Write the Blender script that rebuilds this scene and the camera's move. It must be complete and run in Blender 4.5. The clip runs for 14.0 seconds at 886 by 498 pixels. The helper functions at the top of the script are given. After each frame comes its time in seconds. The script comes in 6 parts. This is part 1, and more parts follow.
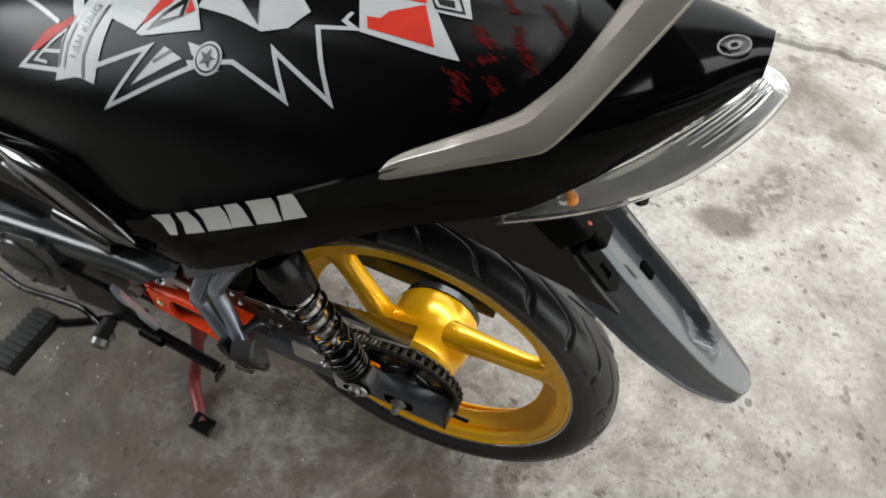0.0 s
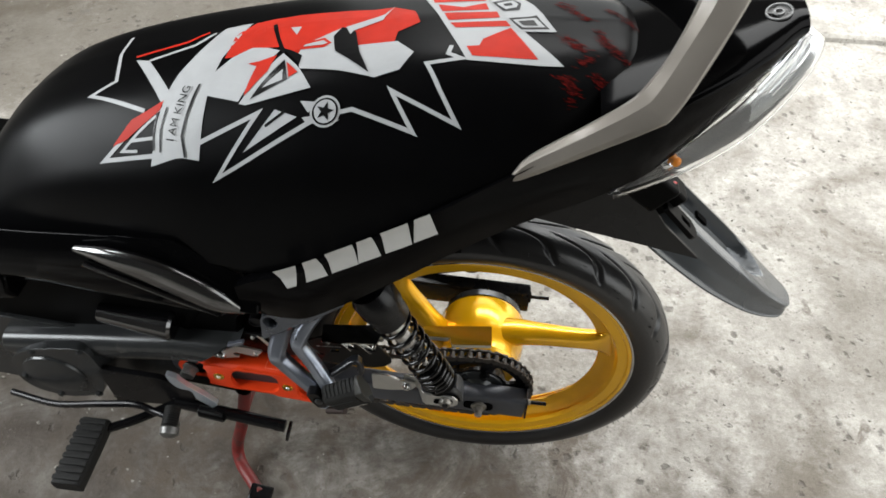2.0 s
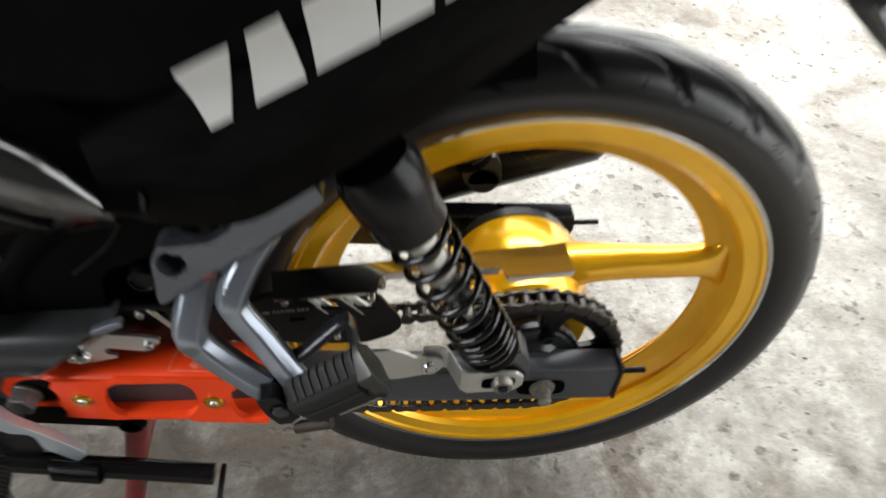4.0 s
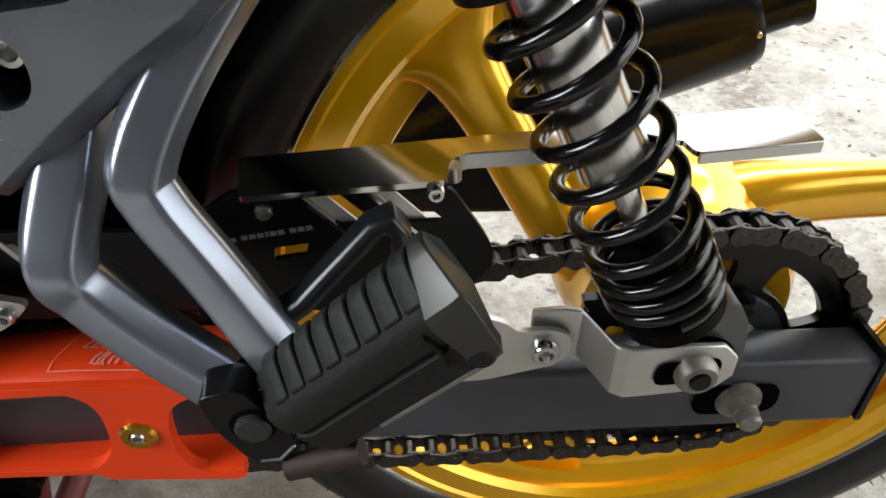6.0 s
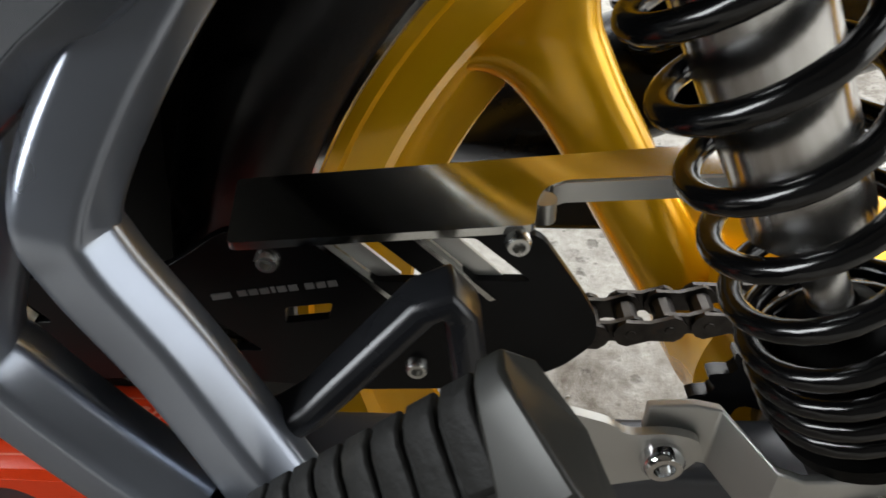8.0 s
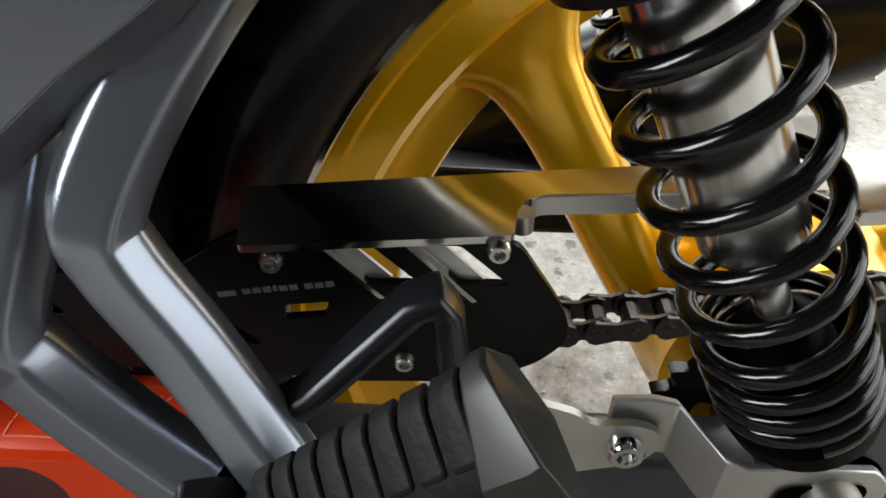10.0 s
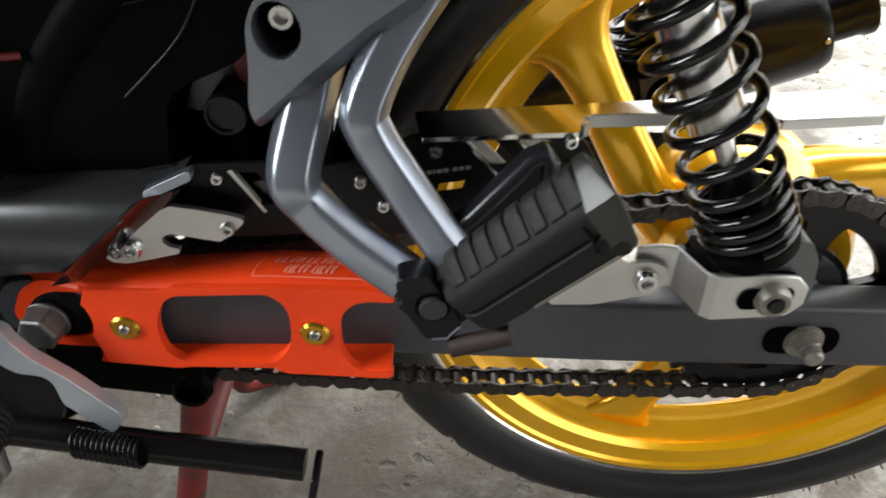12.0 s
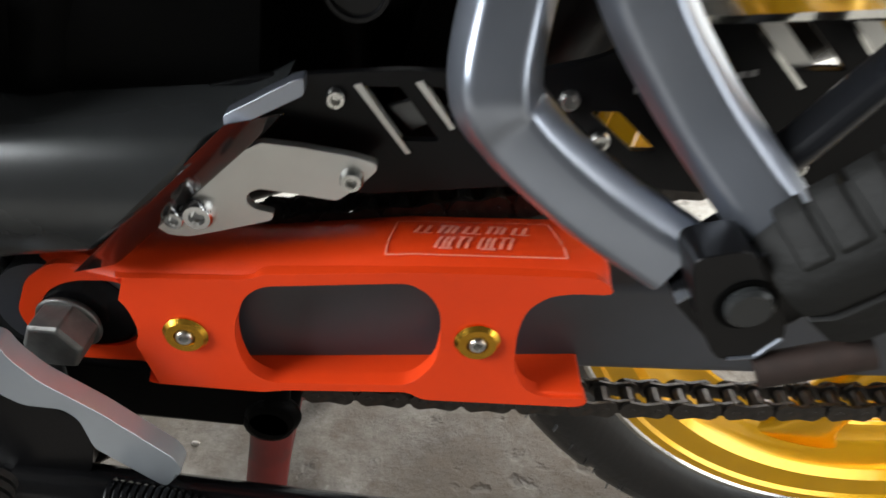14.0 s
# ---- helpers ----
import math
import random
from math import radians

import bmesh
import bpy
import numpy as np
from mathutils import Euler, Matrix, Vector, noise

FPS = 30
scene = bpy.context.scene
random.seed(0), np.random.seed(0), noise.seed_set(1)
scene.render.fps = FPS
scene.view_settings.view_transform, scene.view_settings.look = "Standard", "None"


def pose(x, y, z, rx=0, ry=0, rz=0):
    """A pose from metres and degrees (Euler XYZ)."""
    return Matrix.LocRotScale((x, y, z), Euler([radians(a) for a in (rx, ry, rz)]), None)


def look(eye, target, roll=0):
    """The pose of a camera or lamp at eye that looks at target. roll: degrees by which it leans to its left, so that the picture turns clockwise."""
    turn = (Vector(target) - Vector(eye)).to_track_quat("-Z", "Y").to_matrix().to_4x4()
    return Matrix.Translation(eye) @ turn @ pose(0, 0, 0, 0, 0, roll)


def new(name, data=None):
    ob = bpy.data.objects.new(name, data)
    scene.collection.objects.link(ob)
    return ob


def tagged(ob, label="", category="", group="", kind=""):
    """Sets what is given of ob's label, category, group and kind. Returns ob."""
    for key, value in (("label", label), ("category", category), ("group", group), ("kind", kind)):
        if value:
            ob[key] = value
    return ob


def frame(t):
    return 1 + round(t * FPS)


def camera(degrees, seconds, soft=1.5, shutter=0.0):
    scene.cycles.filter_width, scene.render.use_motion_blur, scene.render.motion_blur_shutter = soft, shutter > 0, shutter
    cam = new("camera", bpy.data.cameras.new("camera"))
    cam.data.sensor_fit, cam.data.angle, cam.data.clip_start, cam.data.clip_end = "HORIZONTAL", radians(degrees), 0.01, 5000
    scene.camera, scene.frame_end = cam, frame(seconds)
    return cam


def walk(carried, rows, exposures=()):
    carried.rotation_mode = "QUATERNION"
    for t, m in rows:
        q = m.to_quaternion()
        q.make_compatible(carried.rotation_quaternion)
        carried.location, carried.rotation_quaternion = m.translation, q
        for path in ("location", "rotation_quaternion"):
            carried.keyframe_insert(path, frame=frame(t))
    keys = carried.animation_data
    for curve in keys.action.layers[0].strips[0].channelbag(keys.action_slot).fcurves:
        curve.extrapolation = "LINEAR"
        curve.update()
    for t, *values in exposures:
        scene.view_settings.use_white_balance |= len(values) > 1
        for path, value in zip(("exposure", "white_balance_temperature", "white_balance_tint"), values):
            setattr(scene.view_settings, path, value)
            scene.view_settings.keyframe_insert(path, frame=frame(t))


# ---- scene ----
cam = camera(64.01, 14.0, soft=1.6, shutter=0.5)
ROWS = [
    (0.0, 0.2134, -0.4926, 1.2147, 37.69, -1.51, 23.85),
    (0.5, 0.1319, -0.5528, 1.2236, 38.84, -0.36, 14.85),
    (1.0, 0.0596, -0.6197, 1.2488, 40.74, -0.09, 9.19),
    (1.5, 0.0229, -0.6546, 1.2583, 41.40, -1.57, 7.75),
    (2.0, -0.0021, -0.6302, 1.2451, 41.07, -0.77, 6.58),
    (2.5, -0.0424, -0.5473, 1.2054, 38.94, -0.30, 4.11),
    (3.0, -0.0697, -0.5051, 1.1546, 38.39, -1.94, -0.08),
    (3.5, -0.1173, -0.5063, 1.0723, 39.86, -2.18, -1.86),
    (4.0, -0.1366, -0.4563, 0.8400, 44.17, -2.76, -4.24),
    (4.2, -0.1386, -0.4406, 0.7409, 47.22, -2.43, -4.67),
    (4.4, -0.1451, -0.4059, 0.6884, 48.80, -1.55, -4.62),
    (4.7, -0.1508, -0.3758, 0.6429, 50.17, -0.79, -4.56),
    (5.2, -0.1556, -0.3504, 0.6044, 51.33, -0.15, -4.49),
    (5.8, -0.1586, -0.3342, 0.5799, 52.07, 0.25, -4.44),
    (6.3, -0.1604, -0.3249, 0.5659, 52.49, 0.49, -4.41),
    (6.5, -0.1632, -0.3009, 0.5497, 52.29, 0.52, -1.94),
    (7.0, -0.1723, -0.2531, 0.5403, 50.68, 1.35, 0.58),
    (7.5, -0.1638, -0.2512, 0.5428, 51.25, 2.09, 1.17),
    (8.0, -0.1591, -0.2502, 0.5427, 51.07, 1.79, 0.53),
    (8.2, -0.1540, -0.2519, 0.5470, 50.91, 2.05, 0.75),
    (10.3, -0.1648, -0.2697, 0.5624, 50.59, -0.59, -0.16),
    (10.5, -0.1679, -0.2950, 0.5744, 50.11, -0.65, -0.51),
    (11.0, -0.1731, -0.3770, 0.5965, 52.57, -0.50, 0.24),
    (11.5, -0.1881, -0.4174, 0.6107, 54.58, 0.11, 1.00),
    (12.0, -0.2074, -0.4141, 0.5908, 53.85, 0.20, -0.30),
    (12.5, -0.2367, -0.4038, 0.5733, 55.33, 0.80, 0.17),
    (13.0, -0.2408, -0.3768, 0.5735, 55.84, 2.17, -1.23),
    (13.5, -0.2612, -0.3452, 0.5454, 53.48, 1.37, -1.24),
    (14.0, -0.2860, -0.3092, 0.5057, 52.59, 0.84, -0.06),
]
walk(cam, [(t, pose(x, y, z, rx, ry, rz)) for t, x, y, z, rx, ry, rz in ROWS],
     exposures=[(0.0, -0.42), (0.6, -0.28), (1.5, -0.24), (2.3, -0.14), (3.0, 0.02), (4.2, 0.22), (6.3, 0.02), (7.2, -0.17), (8.2, -0.22), (10.4, -0.10), (11.2, 0.19), (12.5, 0.33), (14.0, 0.30)])

# ---- light ----
world = bpy.data.worlds.new("world")
scene.world = world
world.use_nodes = True
wn = world.node_tree
sky = wn.nodes.new("ShaderNodeTexSky")
sky.sky_type = "NISHITA"
sky.sun_disc = False
sky.sun_elevation = radians(48)
sky.sun_rotation = radians(60)
wn.links.new(sky.outputs[0], wn.nodes["Background"].inputs[0])
wn.nodes["Background"].inputs[1].default_value = 0.10

sun = new("sun", bpy.data.lights.new("sun", "SUN"))
sun.data.energy = 1.0
sun.data.angle = radians(12)
sun.data.color = (1.0, 0.96, 0.9)
sun.matrix_world = look((6, -2, 7), (0, 0, 0))


def daylight(name, centre, target, wide, high, watts, color):
    """Soft daylight from a lamp set in an opening of the unseen room."""
    lamp = new(name, bpy.data.lights.new(name, "AREA"))
    lamp.data.shape, lamp.data.size, lamp.data.size_y = "RECTANGLE", wide, high
    lamp.data.energy, lamp.data.color = watts, color
    lamp.matrix_world = look(centre, target)
    return lamp


# fill lamp added on the right, where no opening is known
daylight("right_fill_light", (0.70, 2.36, 1.02), (0.6, 0.0, 0.75), 3.4, 1.95, 50, (0.97, 0.965, 0.905))
daylight("rear_doorway_light", (2.46, 0.10, 1.42), (0.3, 0.0, 0.5), 4.3, 2.7, 118, (0.97, 0.968, 0.925))
daylight("front_light", (-2.56, -0.65, 1.65), (0, -0.4, 0.5), 1.7, 1.4, 142, (0.95, 0.985, 1.0))
daylight("skylight", (-1.95, 0.5, 2.93), (-1.95, 0.5, 0.0), 0.6, 0.6, 22, (0.97, 0.99, 1.0))
daylight("roof_strip_light", (0.75, 1.90, 2.93), (0.75, 1.85, 0.0), 3.1, 0.8, 124, (0.98, 0.985, 0.97))
# unseen overhead lamp, added to put highlights on the gold rim
daylight("rim_highlight_lamp", (1.25, 0.20, 2.93), (1.25, 0.20, 0.0), 1.0, 1.5, 17, (1.0, 0.99, 0.96))


# ---- materials ----
def material(name, color, rough=0.5, metal=0.0, coat=0.0, vary=0.15, scale=40.0, bump=0.0, bump_scale=300.0,
             spot=None, spot_scale=9.0, spot_edge=0.62, rough_vary=0.1, spec=0.5):
    """A surface whose colour, roughness and relief vary at two scales; spot: the colour of its dust or wear."""
    m = bpy.data.materials.new(name)
    m.use_nodes = True
    n, links = m.node_tree.nodes, m.node_tree.links
    b = n["Principled BSDF"]
    b.inputs["Metallic"].default_value = metal
    b.inputs["Coat Weight"].default_value = coat
    b.inputs["Coat Roughness"].default_value = 0.06
    b.inputs["Specular IOR Level"].default_value = spec
    where = n.new("ShaderNodeTexCoord").outputs["Object"]
    fine = n.new("ShaderNodeTexNoise")
    fine.inputs["Scale"].default_value, fine.inputs["Detail"].default_value = scale, 6
    links.new(where, fine.inputs["Vector"])
    ramp = n.new("ShaderNodeMapRange")
    ramp.inputs["From Min"].default_value, ramp.inputs["From Max"].default_value = 0.3, 0.7
    ramp.inputs["To Min"].default_value, ramp.inputs["To Max"].default_value = 1 - vary, 1 + vary
    links.new(fine.outputs["Fac"], ramp.inputs["Value"])
    tint = n.new("ShaderNodeVectorMath")
    tint.operation = "SCALE"
    tint.inputs[0].default_value = color
    links.new(ramp.outputs[0], tint.inputs["Scale"])
    out = tint.outputs[0]
    if spot:
        blot = n.new("ShaderNodeTexNoise")
        blot.inputs["Scale"].default_value, blot.inputs["Detail"].default_value = spot_scale, 8
        blot.inputs["Roughness"].default_value = 0.65
        links.new(where, blot.inputs["Vector"])
        edge = n.new("ShaderNodeMapRange")
        edge.inputs["From Min"].default_value, edge.inputs["From Max"].default_value = spot_edge, spot_edge + 0.14
        links.new(blot.outputs["Fac"], edge.inputs["Value"])
        mix = n.new("ShaderNodeMix")
        mix.data_type = "RGBA"
        links.new(edge.outputs[0], mix.inputs["Factor"])
        links.new(out, mix.inputs["A"])
        mix.inputs["B"].default_value = (*spot, 1)
        out = mix.outputs["Result"]
    links.new(out, b.inputs["Base Color"])
    worn = n.new("ShaderNodeTexNoise")
    worn.inputs["Scale"].default_value, worn.inputs["Detail"].default_value = scale * 0.35, 5
    links.new(where, worn.inputs["Vector"])
    gloss = n.new("ShaderNodeMapRange")
    gloss.inputs["To Min"].default_value = max(0.02, rough - rough_vary)
    gloss.inputs["To Max"].default_value = min(1.0, rough + rough_vary)
    links.new(worn.outputs["Fac"], gloss.inputs["Value"])
    links.new(gloss.outputs[0], b.inputs["Roughness"])
    if bump:
        grain = n.new("ShaderNodeTexNoise")
        grain.inputs["Scale"].default_value, grain.inputs["Detail"].default_value = bump_scale, 4
        links.new(where, grain.inputs["Vector"])
        relief = n.new("ShaderNodeBump")
        relief.inputs["Strength"].default_value, relief.inputs["Distance"].default_value = bump, 0.002
        links.new(grain.outputs["Fac"], relief.inputs["Height"])
        links.new(relief.outputs[0], b.inputs["Normal"])
    return m


VINYL = material("seat_vinyl", (0.0012, 0.0012, 0.0014), 0.32, spec=0.065, bump=0.03, bump_scale=900, rough_vary=0.06)
PRINT_WHITE = material("print_white", (0.30, 0.308, 0.313), 0.5, bump=0.1, bump_scale=900, vary=0.05)
PRINT_RED = material("print_red", (0.37, 0.016, 0.006), 0.55, spec=0.15, bump=0.1, bump_scale=900, vary=0.12)
PRINT_DARK_RED = material("print_faded_red", (0.060, 0.0035, 0.0028), 0.7, vary=0.6, scale=240, spec=0.04)
PRINT_BLACK = material("print_black", (0.0025, 0.0025, 0.0028), 0.30, spec=0.2)
GLOSS = material("gloss_black_paint", (0.0015, 0.0015, 0.0017), 0.09, rough_vary=0.04, spec=0.045)
BEAD = material("polished_black_plastic", (0.002, 0.002, 0.0024), 0.20, rough_vary=0.03, spec=1.0, coat=0.8)
BLACK = material("black_plastic", (0.002, 0.002, 0.002), 0.42, bump=0.04, bump_scale=500, spot=(0.004, 0.0038, 0.0036), spec=0.03)
SATIN = material("satin_black_metal", (0.004, 0.004, 0.0045), 0.26, spec=0.22, spot=(0.012, 0.011, 0.009), spot_edge=0.66)
ANODISED = material("black_anodised", (0.004, 0.004, 0.0045), 0.3, spec=0.15)
RUBBER = material("rubber", (0.0075, 0.0075, 0.0070), 0.60, spec=0.2, bump=0.25, bump_scale=350, spot=(0.026, 0.024, 0.020), spot_edge=0.6, spot_scale=25)
TYRE = material("tyre_rubber", (0.0085, 0.0085, 0.0094), 0.33, spec=0.55, bump=0.12, bump_scale=250, spot=(0.022, 0.021, 0.019), spot_edge=0.62, spot_scale=14)
ORANGE = material("orange_red_paint", (0.72, 0.049, 0.007), 0.38, spec=0.3, vary=0.04, bump=0.05, bump_scale=700)
ENGRAVED = material("engraved_mark", (0.80, 0.22, 0.15), 0.55)
GOLD = material("gold_candy_paint", (0.93, 0.50, 0.004), 0.25, metal=0.50, coat=0.5, vary=0.05, rough_vary=0.05)
GOLD.node_tree.nodes["Principled BSDF"].inputs["Coat IOR"].default_value = 1.6
GOLD.node_tree.nodes["Principled BSDF"].inputs["Coat Roughness"].default_value = 0.10
BRASS = material("gold_washer", (0.78, 0.42, 0.05), 0.22, metal=1.0)
CAST = material("silver_cast_paint", (0.255, 0.278, 0.325), 0.30, metal=0.85, coat=0.3, vary=0.06, rough_vary=0.08, spot=(0.2, 0.2, 0.2), spot_edge=0.68)
BRIGHT_CAST = material("bright_silver_paint", (0.46, 0.50, 0.545), 0.30, metal=0.6, coat=0.3, vary=0.06)
HANGER_GREY = material("grey_cast_paint", (0.152, 0.166, 0.192), 0.28, metal=0.75, coat=0.15, vary=0.08)
DARK_CAST = material("grey_engine_paint", (0.032, 0.034, 0.035), 0.25, metal=0.4, vary=0.12, spot=(0.12, 0.11, 0.1), spot_edge=0.66)
SWING = material("dark_grey_frame_paint", (0.050, 0.053, 0.062), 0.42, metal=0.2, vary=0.08, spot=(0.09, 0.085, 0.08), spot_edge=0.7)
CHAMPAGNE = material("champagne_silver_paint", (0.205, 0.186, 0.162), 0.36, metal=0.45, coat=0.2, vary=0.04)
ALU = material("brushed_aluminium", (0.60, 0.60, 0.575), 0.12, metal=1.0, vary=0.05, scale=120)
SATIN_ALU = material("satin_aluminium", (0.60, 0.60, 0.58), 0.4, metal=0.85, vary=0.06)
CHROME = material("chrome", (0.8, 0.81, 0.82), 0.12, metal=1.0, vary=0.03)
SHOCK_CHROME = material("dulled_chrome", (0.66, 0.66, 0.66), 0.18, metal=1.0, vary=0.08, spot=(0.2, 0.19, 0.17), spot_edge=0.68, spot_scale=60)
STEEL = material("zinc_bolt_steel", (0.62, 0.62, 0.6), 0.28, metal=1.0, vary=0.15, scale=200, spot=(0.2, 0.15, 0.1), spot_edge=0.66, spot_scale=90)
CHAIN = material("oiled_chain_steel", (0.060, 0.055, 0.051), 0.36, metal=0.8, vary=0.3, scale=220, spot=(0.09, 0.05, 0.03), spot_edge=0.6, spot_scale=60)
GREY_PLASTIC = material("grey_fender_plastic", (0.050, 0.056, 0.062), 0.24, metal=0.4, coat=0.5, vary=0.03, rough_vary=0.04)
RED_STAND = material("red_stand_paint", (0.15, 0.013, 0.011), 0.5, vary=0.25, spot=(0.05, 0.03, 0.025), spot_edge=0.5, spot_scale=30)
LAMP_SILVER = material("silvered_reflector", (0.60, 0.60, 0.595), 0.16, metal=0.85, vary=0.04)
WORN_STEEL = material("worn_bolt_steel", (0.22, 0.205, 0.18), 0.40, metal=0.55, vary=0.2, scale=160)
DULL_STEEL = material("dull_zinc_steel", (0.13, 0.13, 0.125), 0.45, metal=0.7, vary=0.2, scale=180, spot=(0.05, 0.045, 0.04), spot_edge=0.6, spot_scale=80)
COIL = material("gloss_black_spring", (0.0022, 0.0022, 0.0024), 0.16, spec=0.5, rough_vary=0.05)
SHOCK_EYE = material("grey_shock_casting", (0.115, 0.118, 0.122), 0.38, metal=0.7, vary=0.12)
STOP_PAINT = material("dark_stop_paint", (0.016, 0.017, 0.020), 0.30, metal=0.35, vary=0.15)
COVER_EDGE = material("polished_cover_edge", (0.05, 0.05, 0.052), 0.14, metal=0.8, vary=0.1)
AMBER = material("amber_bulb", (0.75, 0.25, 0.03), 0.25)
RED_PLASTIC = material("red_reflector", (0.45, 0.012, 0.012), 0.15)
WHITE_INK = material("white_lettering", (0.52, 0.52, 0.51), 0.35, vary=0.04)
GREY_INK = material("grey_marking", (0.16, 0.16, 0.16), 0.4)
# unseen ceiling and walls, kept dark so that black parts reflect little
CEILING_PAINT = material("dark_ceiling", (0.045, 0.038, 0.03), 0.8, vary=0.25, scale=12)
PEG_CAP = material("olive_grey_cast", (0.019, 0.019, 0.0165), 0.42, metal=0.2, vary=0.1, spot=(0.05, 0.047, 0.04), spot_edge=0.64, spot_scale=40)
WALL_PAINT = material("wall_plaster", (0.045, 0.042, 0.038), 0.85, vary=0.1, scale=6, bump=0.3, bump_scale=60)

LENS = bpy.data.materials.new("clear_lens")
LENS.use_nodes = True
lens_b = LENS.node_tree.nodes["Principled BSDF"]
lens_b.inputs["Base Color"].default_value = (0.93, 0.94, 0.94, 1)
lens_b.inputs["Roughness"].default_value = 0.04
lens_b.inputs["Transmission Weight"].default_value = 1.0
lens_b.inputs["IOR"].default_value = 1.35


def concrete():
    """Rough trowelled concrete: pale cement, brown damp patches, dark pits and pale aggregate."""
    m = bpy.data.materials.new("old_concrete")
    m.use_nodes = True
    n, links = m.node_tree.nodes, m.node_tree.links
    b = n["Principled BSDF"]
    where = n.new("ShaderNodeTexCoord").outputs["Object"]

    def noise_at(scale, detail=8, rough=0.6, warp=0.0):
        t = n.new("ShaderNodeTexNoise")
        t.inputs["Scale"].default_value, t.inputs["Detail"].default_value = scale, detail
        t.inputs["Roughness"].default_value, t.inputs["Distortion"].default_value = rough, warp
        links.new(where, t.inputs["Vector"])
        return t.outputs["Fac"]

    def bent_place(scale, amount):
        """The place on the floor, pushed about by noise, so that spots get uneven edges."""
        t = n.new("ShaderNodeTexNoise")
        t.inputs["Scale"].default_value, t.inputs["Detail"].default_value = scale, 3
        links.new(where, t.inputs["Vector"])
        v = n.new("ShaderNodeVectorMath")
        v.operation = "MULTIPLY_ADD"
        links.new(t.outputs["Color"], v.inputs[0])
        v.inputs[1].default_value = (amount * 2, amount * 2, 0)
        links.new(where, v.inputs[2])
        return v.outputs[0]

    def span(value, a, b_, lo=0.0, hi=1.0):
        r = n.new("ShaderNodeMapRange")
        r.inputs["From Min"].default_value, r.inputs["From Max"].default_value = a, b_
        r.inputs["To Min"].default_value, r.inputs["To Max"].default_value = lo, hi
        links.new(value, r.inputs["Value"])
        return r.outputs[0]

    def blend(fac, a, b_):
        x = n.new("ShaderNodeMix")
        x.data_type = "RGBA"
        links.new(fac, x.inputs["Factor"])
        for slot, v in (("A", a), ("B", b_)):
            if isinstance(v, tuple):
                x.inputs[slot].default_value = (*v, 1)
            else:
                links.new(v, x.inputs[slot])
        return x.outputs["Result"]

    def times(a, b_):
        x = n.new("ShaderNodeMath")
        x.operation = "MULTIPLY"
        links.new(a, x.inputs[0])
        if isinstance(b_, float):
            x.inputs[1].default_value = b_
        else:
            links.new(b_, x.inputs[1])
        return x.outputs[0]

    col = blend(span(noise_at(7, 10, 0.72), 0.36, 0.64), (0.315, 0.298, 0.268), (0.525, 0.506, 0.468))
    col = blend(span(noise_at(60, 8, 0.78), 0.42, 0.70, 0.0, 0.7), col, (0.21, 0.195, 0.168))
    # damp brown dirt in wide patches
    col = blend(span(noise_at(2.6, 9, 0.66, 0.5), 0.49, 0.66, 0.0, 0.8), col, (0.115, 0.095, 0.071))
    col = blend(span(noise_at(17, 8, 0.7, 0.6), 0.59, 0.70, 0.0, 0.75), col, (0.105, 0.087, 0.068))
    # an old oil and mud stain round the bike's front, deepened with painted shade, and two drier marks behind it
    def blob(cx, cy, rx, ry, turn=0.0):
        mp = n.new("ShaderNodeMapping")
        mp.vector_type = "TEXTURE"
        mp.inputs["Location"].default_value = (cx, cy, 0)
        mp.inputs["Rotation"].default_value = (0, 0, turn)
        mp.inputs["Scale"].default_value = (rx, ry, 1)
        links.new(where, mp.inputs["Vector"])
        ln = n.new("ShaderNodeVectorMath")
        ln.operation = "LENGTH"
        links.new(mp.outputs[0], ln.inputs[0])
        add = n.new("ShaderNodeMath")
        add.operation = "ADD"
        links.new(ln.outputs["Value"], add.inputs[0])
        links.new(span(noise_at(5, 8, 0.7), 0.2, 0.8, -0.55, 0.55), add.inputs[1])
        return span(add.outputs[0], 1.15, 0.65)

    col = blend(times(blob(-0.50, -0.26, 0.95, 0.50), span(noise_at(5.5, 9, 0.72, 0.8), 0.38, 0.60, 0.22, 0.96)), col, (0.052, 0.040, 0.030))
    col = blend(times(blob(-0.85, -0.30, 0.55, 0.50), 0.6), col, (0.050, 0.039, 0.030))
    col = blend(times(blob(-0.15, -0.10, 0.60, 0.40), span(noise_at(9, 9, 0.75, 0.6), 0.42, 0.60, 0.05, 0.85)), col, (0.095, 0.075, 0.056))
    col = blend(times(times(blob(0.49, 0.86, 0.05, 0.13, -0.35), span(noise_at(48, 3), 0.42, 0.55)), 0.7), col, (0.13, 0.112, 0.095))
    col = blend(times(blob(0.40, 0.72, 0.07, 0.05), 0.75), col, (0.10, 0.087, 0.074))
    col = blend(times(blob(-1.35, 1.25, 0.75, 0.6), 0.75), col, (0.10, 0.085, 0.064))
    col = blend(times(blob(0.95, 0.30, 0.30, 0.22), 0.5), col, (0.13, 0.112, 0.088))
    col = blend(times(blob(0.22, -0.36, 0.60, 0.24, 0.2), 0.5), col, (0.14, 0.12, 0.096))
    # pits and specks
    pits = n.new("ShaderNodeTexVoronoi")
    pits.inputs["Scale"].default_value, pits.inputs["Randomness"].default_value = 34, 1.0
    links.new(bent_place(60, 0.012), pits.inputs["Vector"])
    dots = times(span(pits.outputs["Distance"], 0.30, 0.16), span(noise_at(9, 5, 0.7), 0.495, 0.56))
    col = blend(times(dots, 0.62), col, (0.08, 0.07, 0.06))
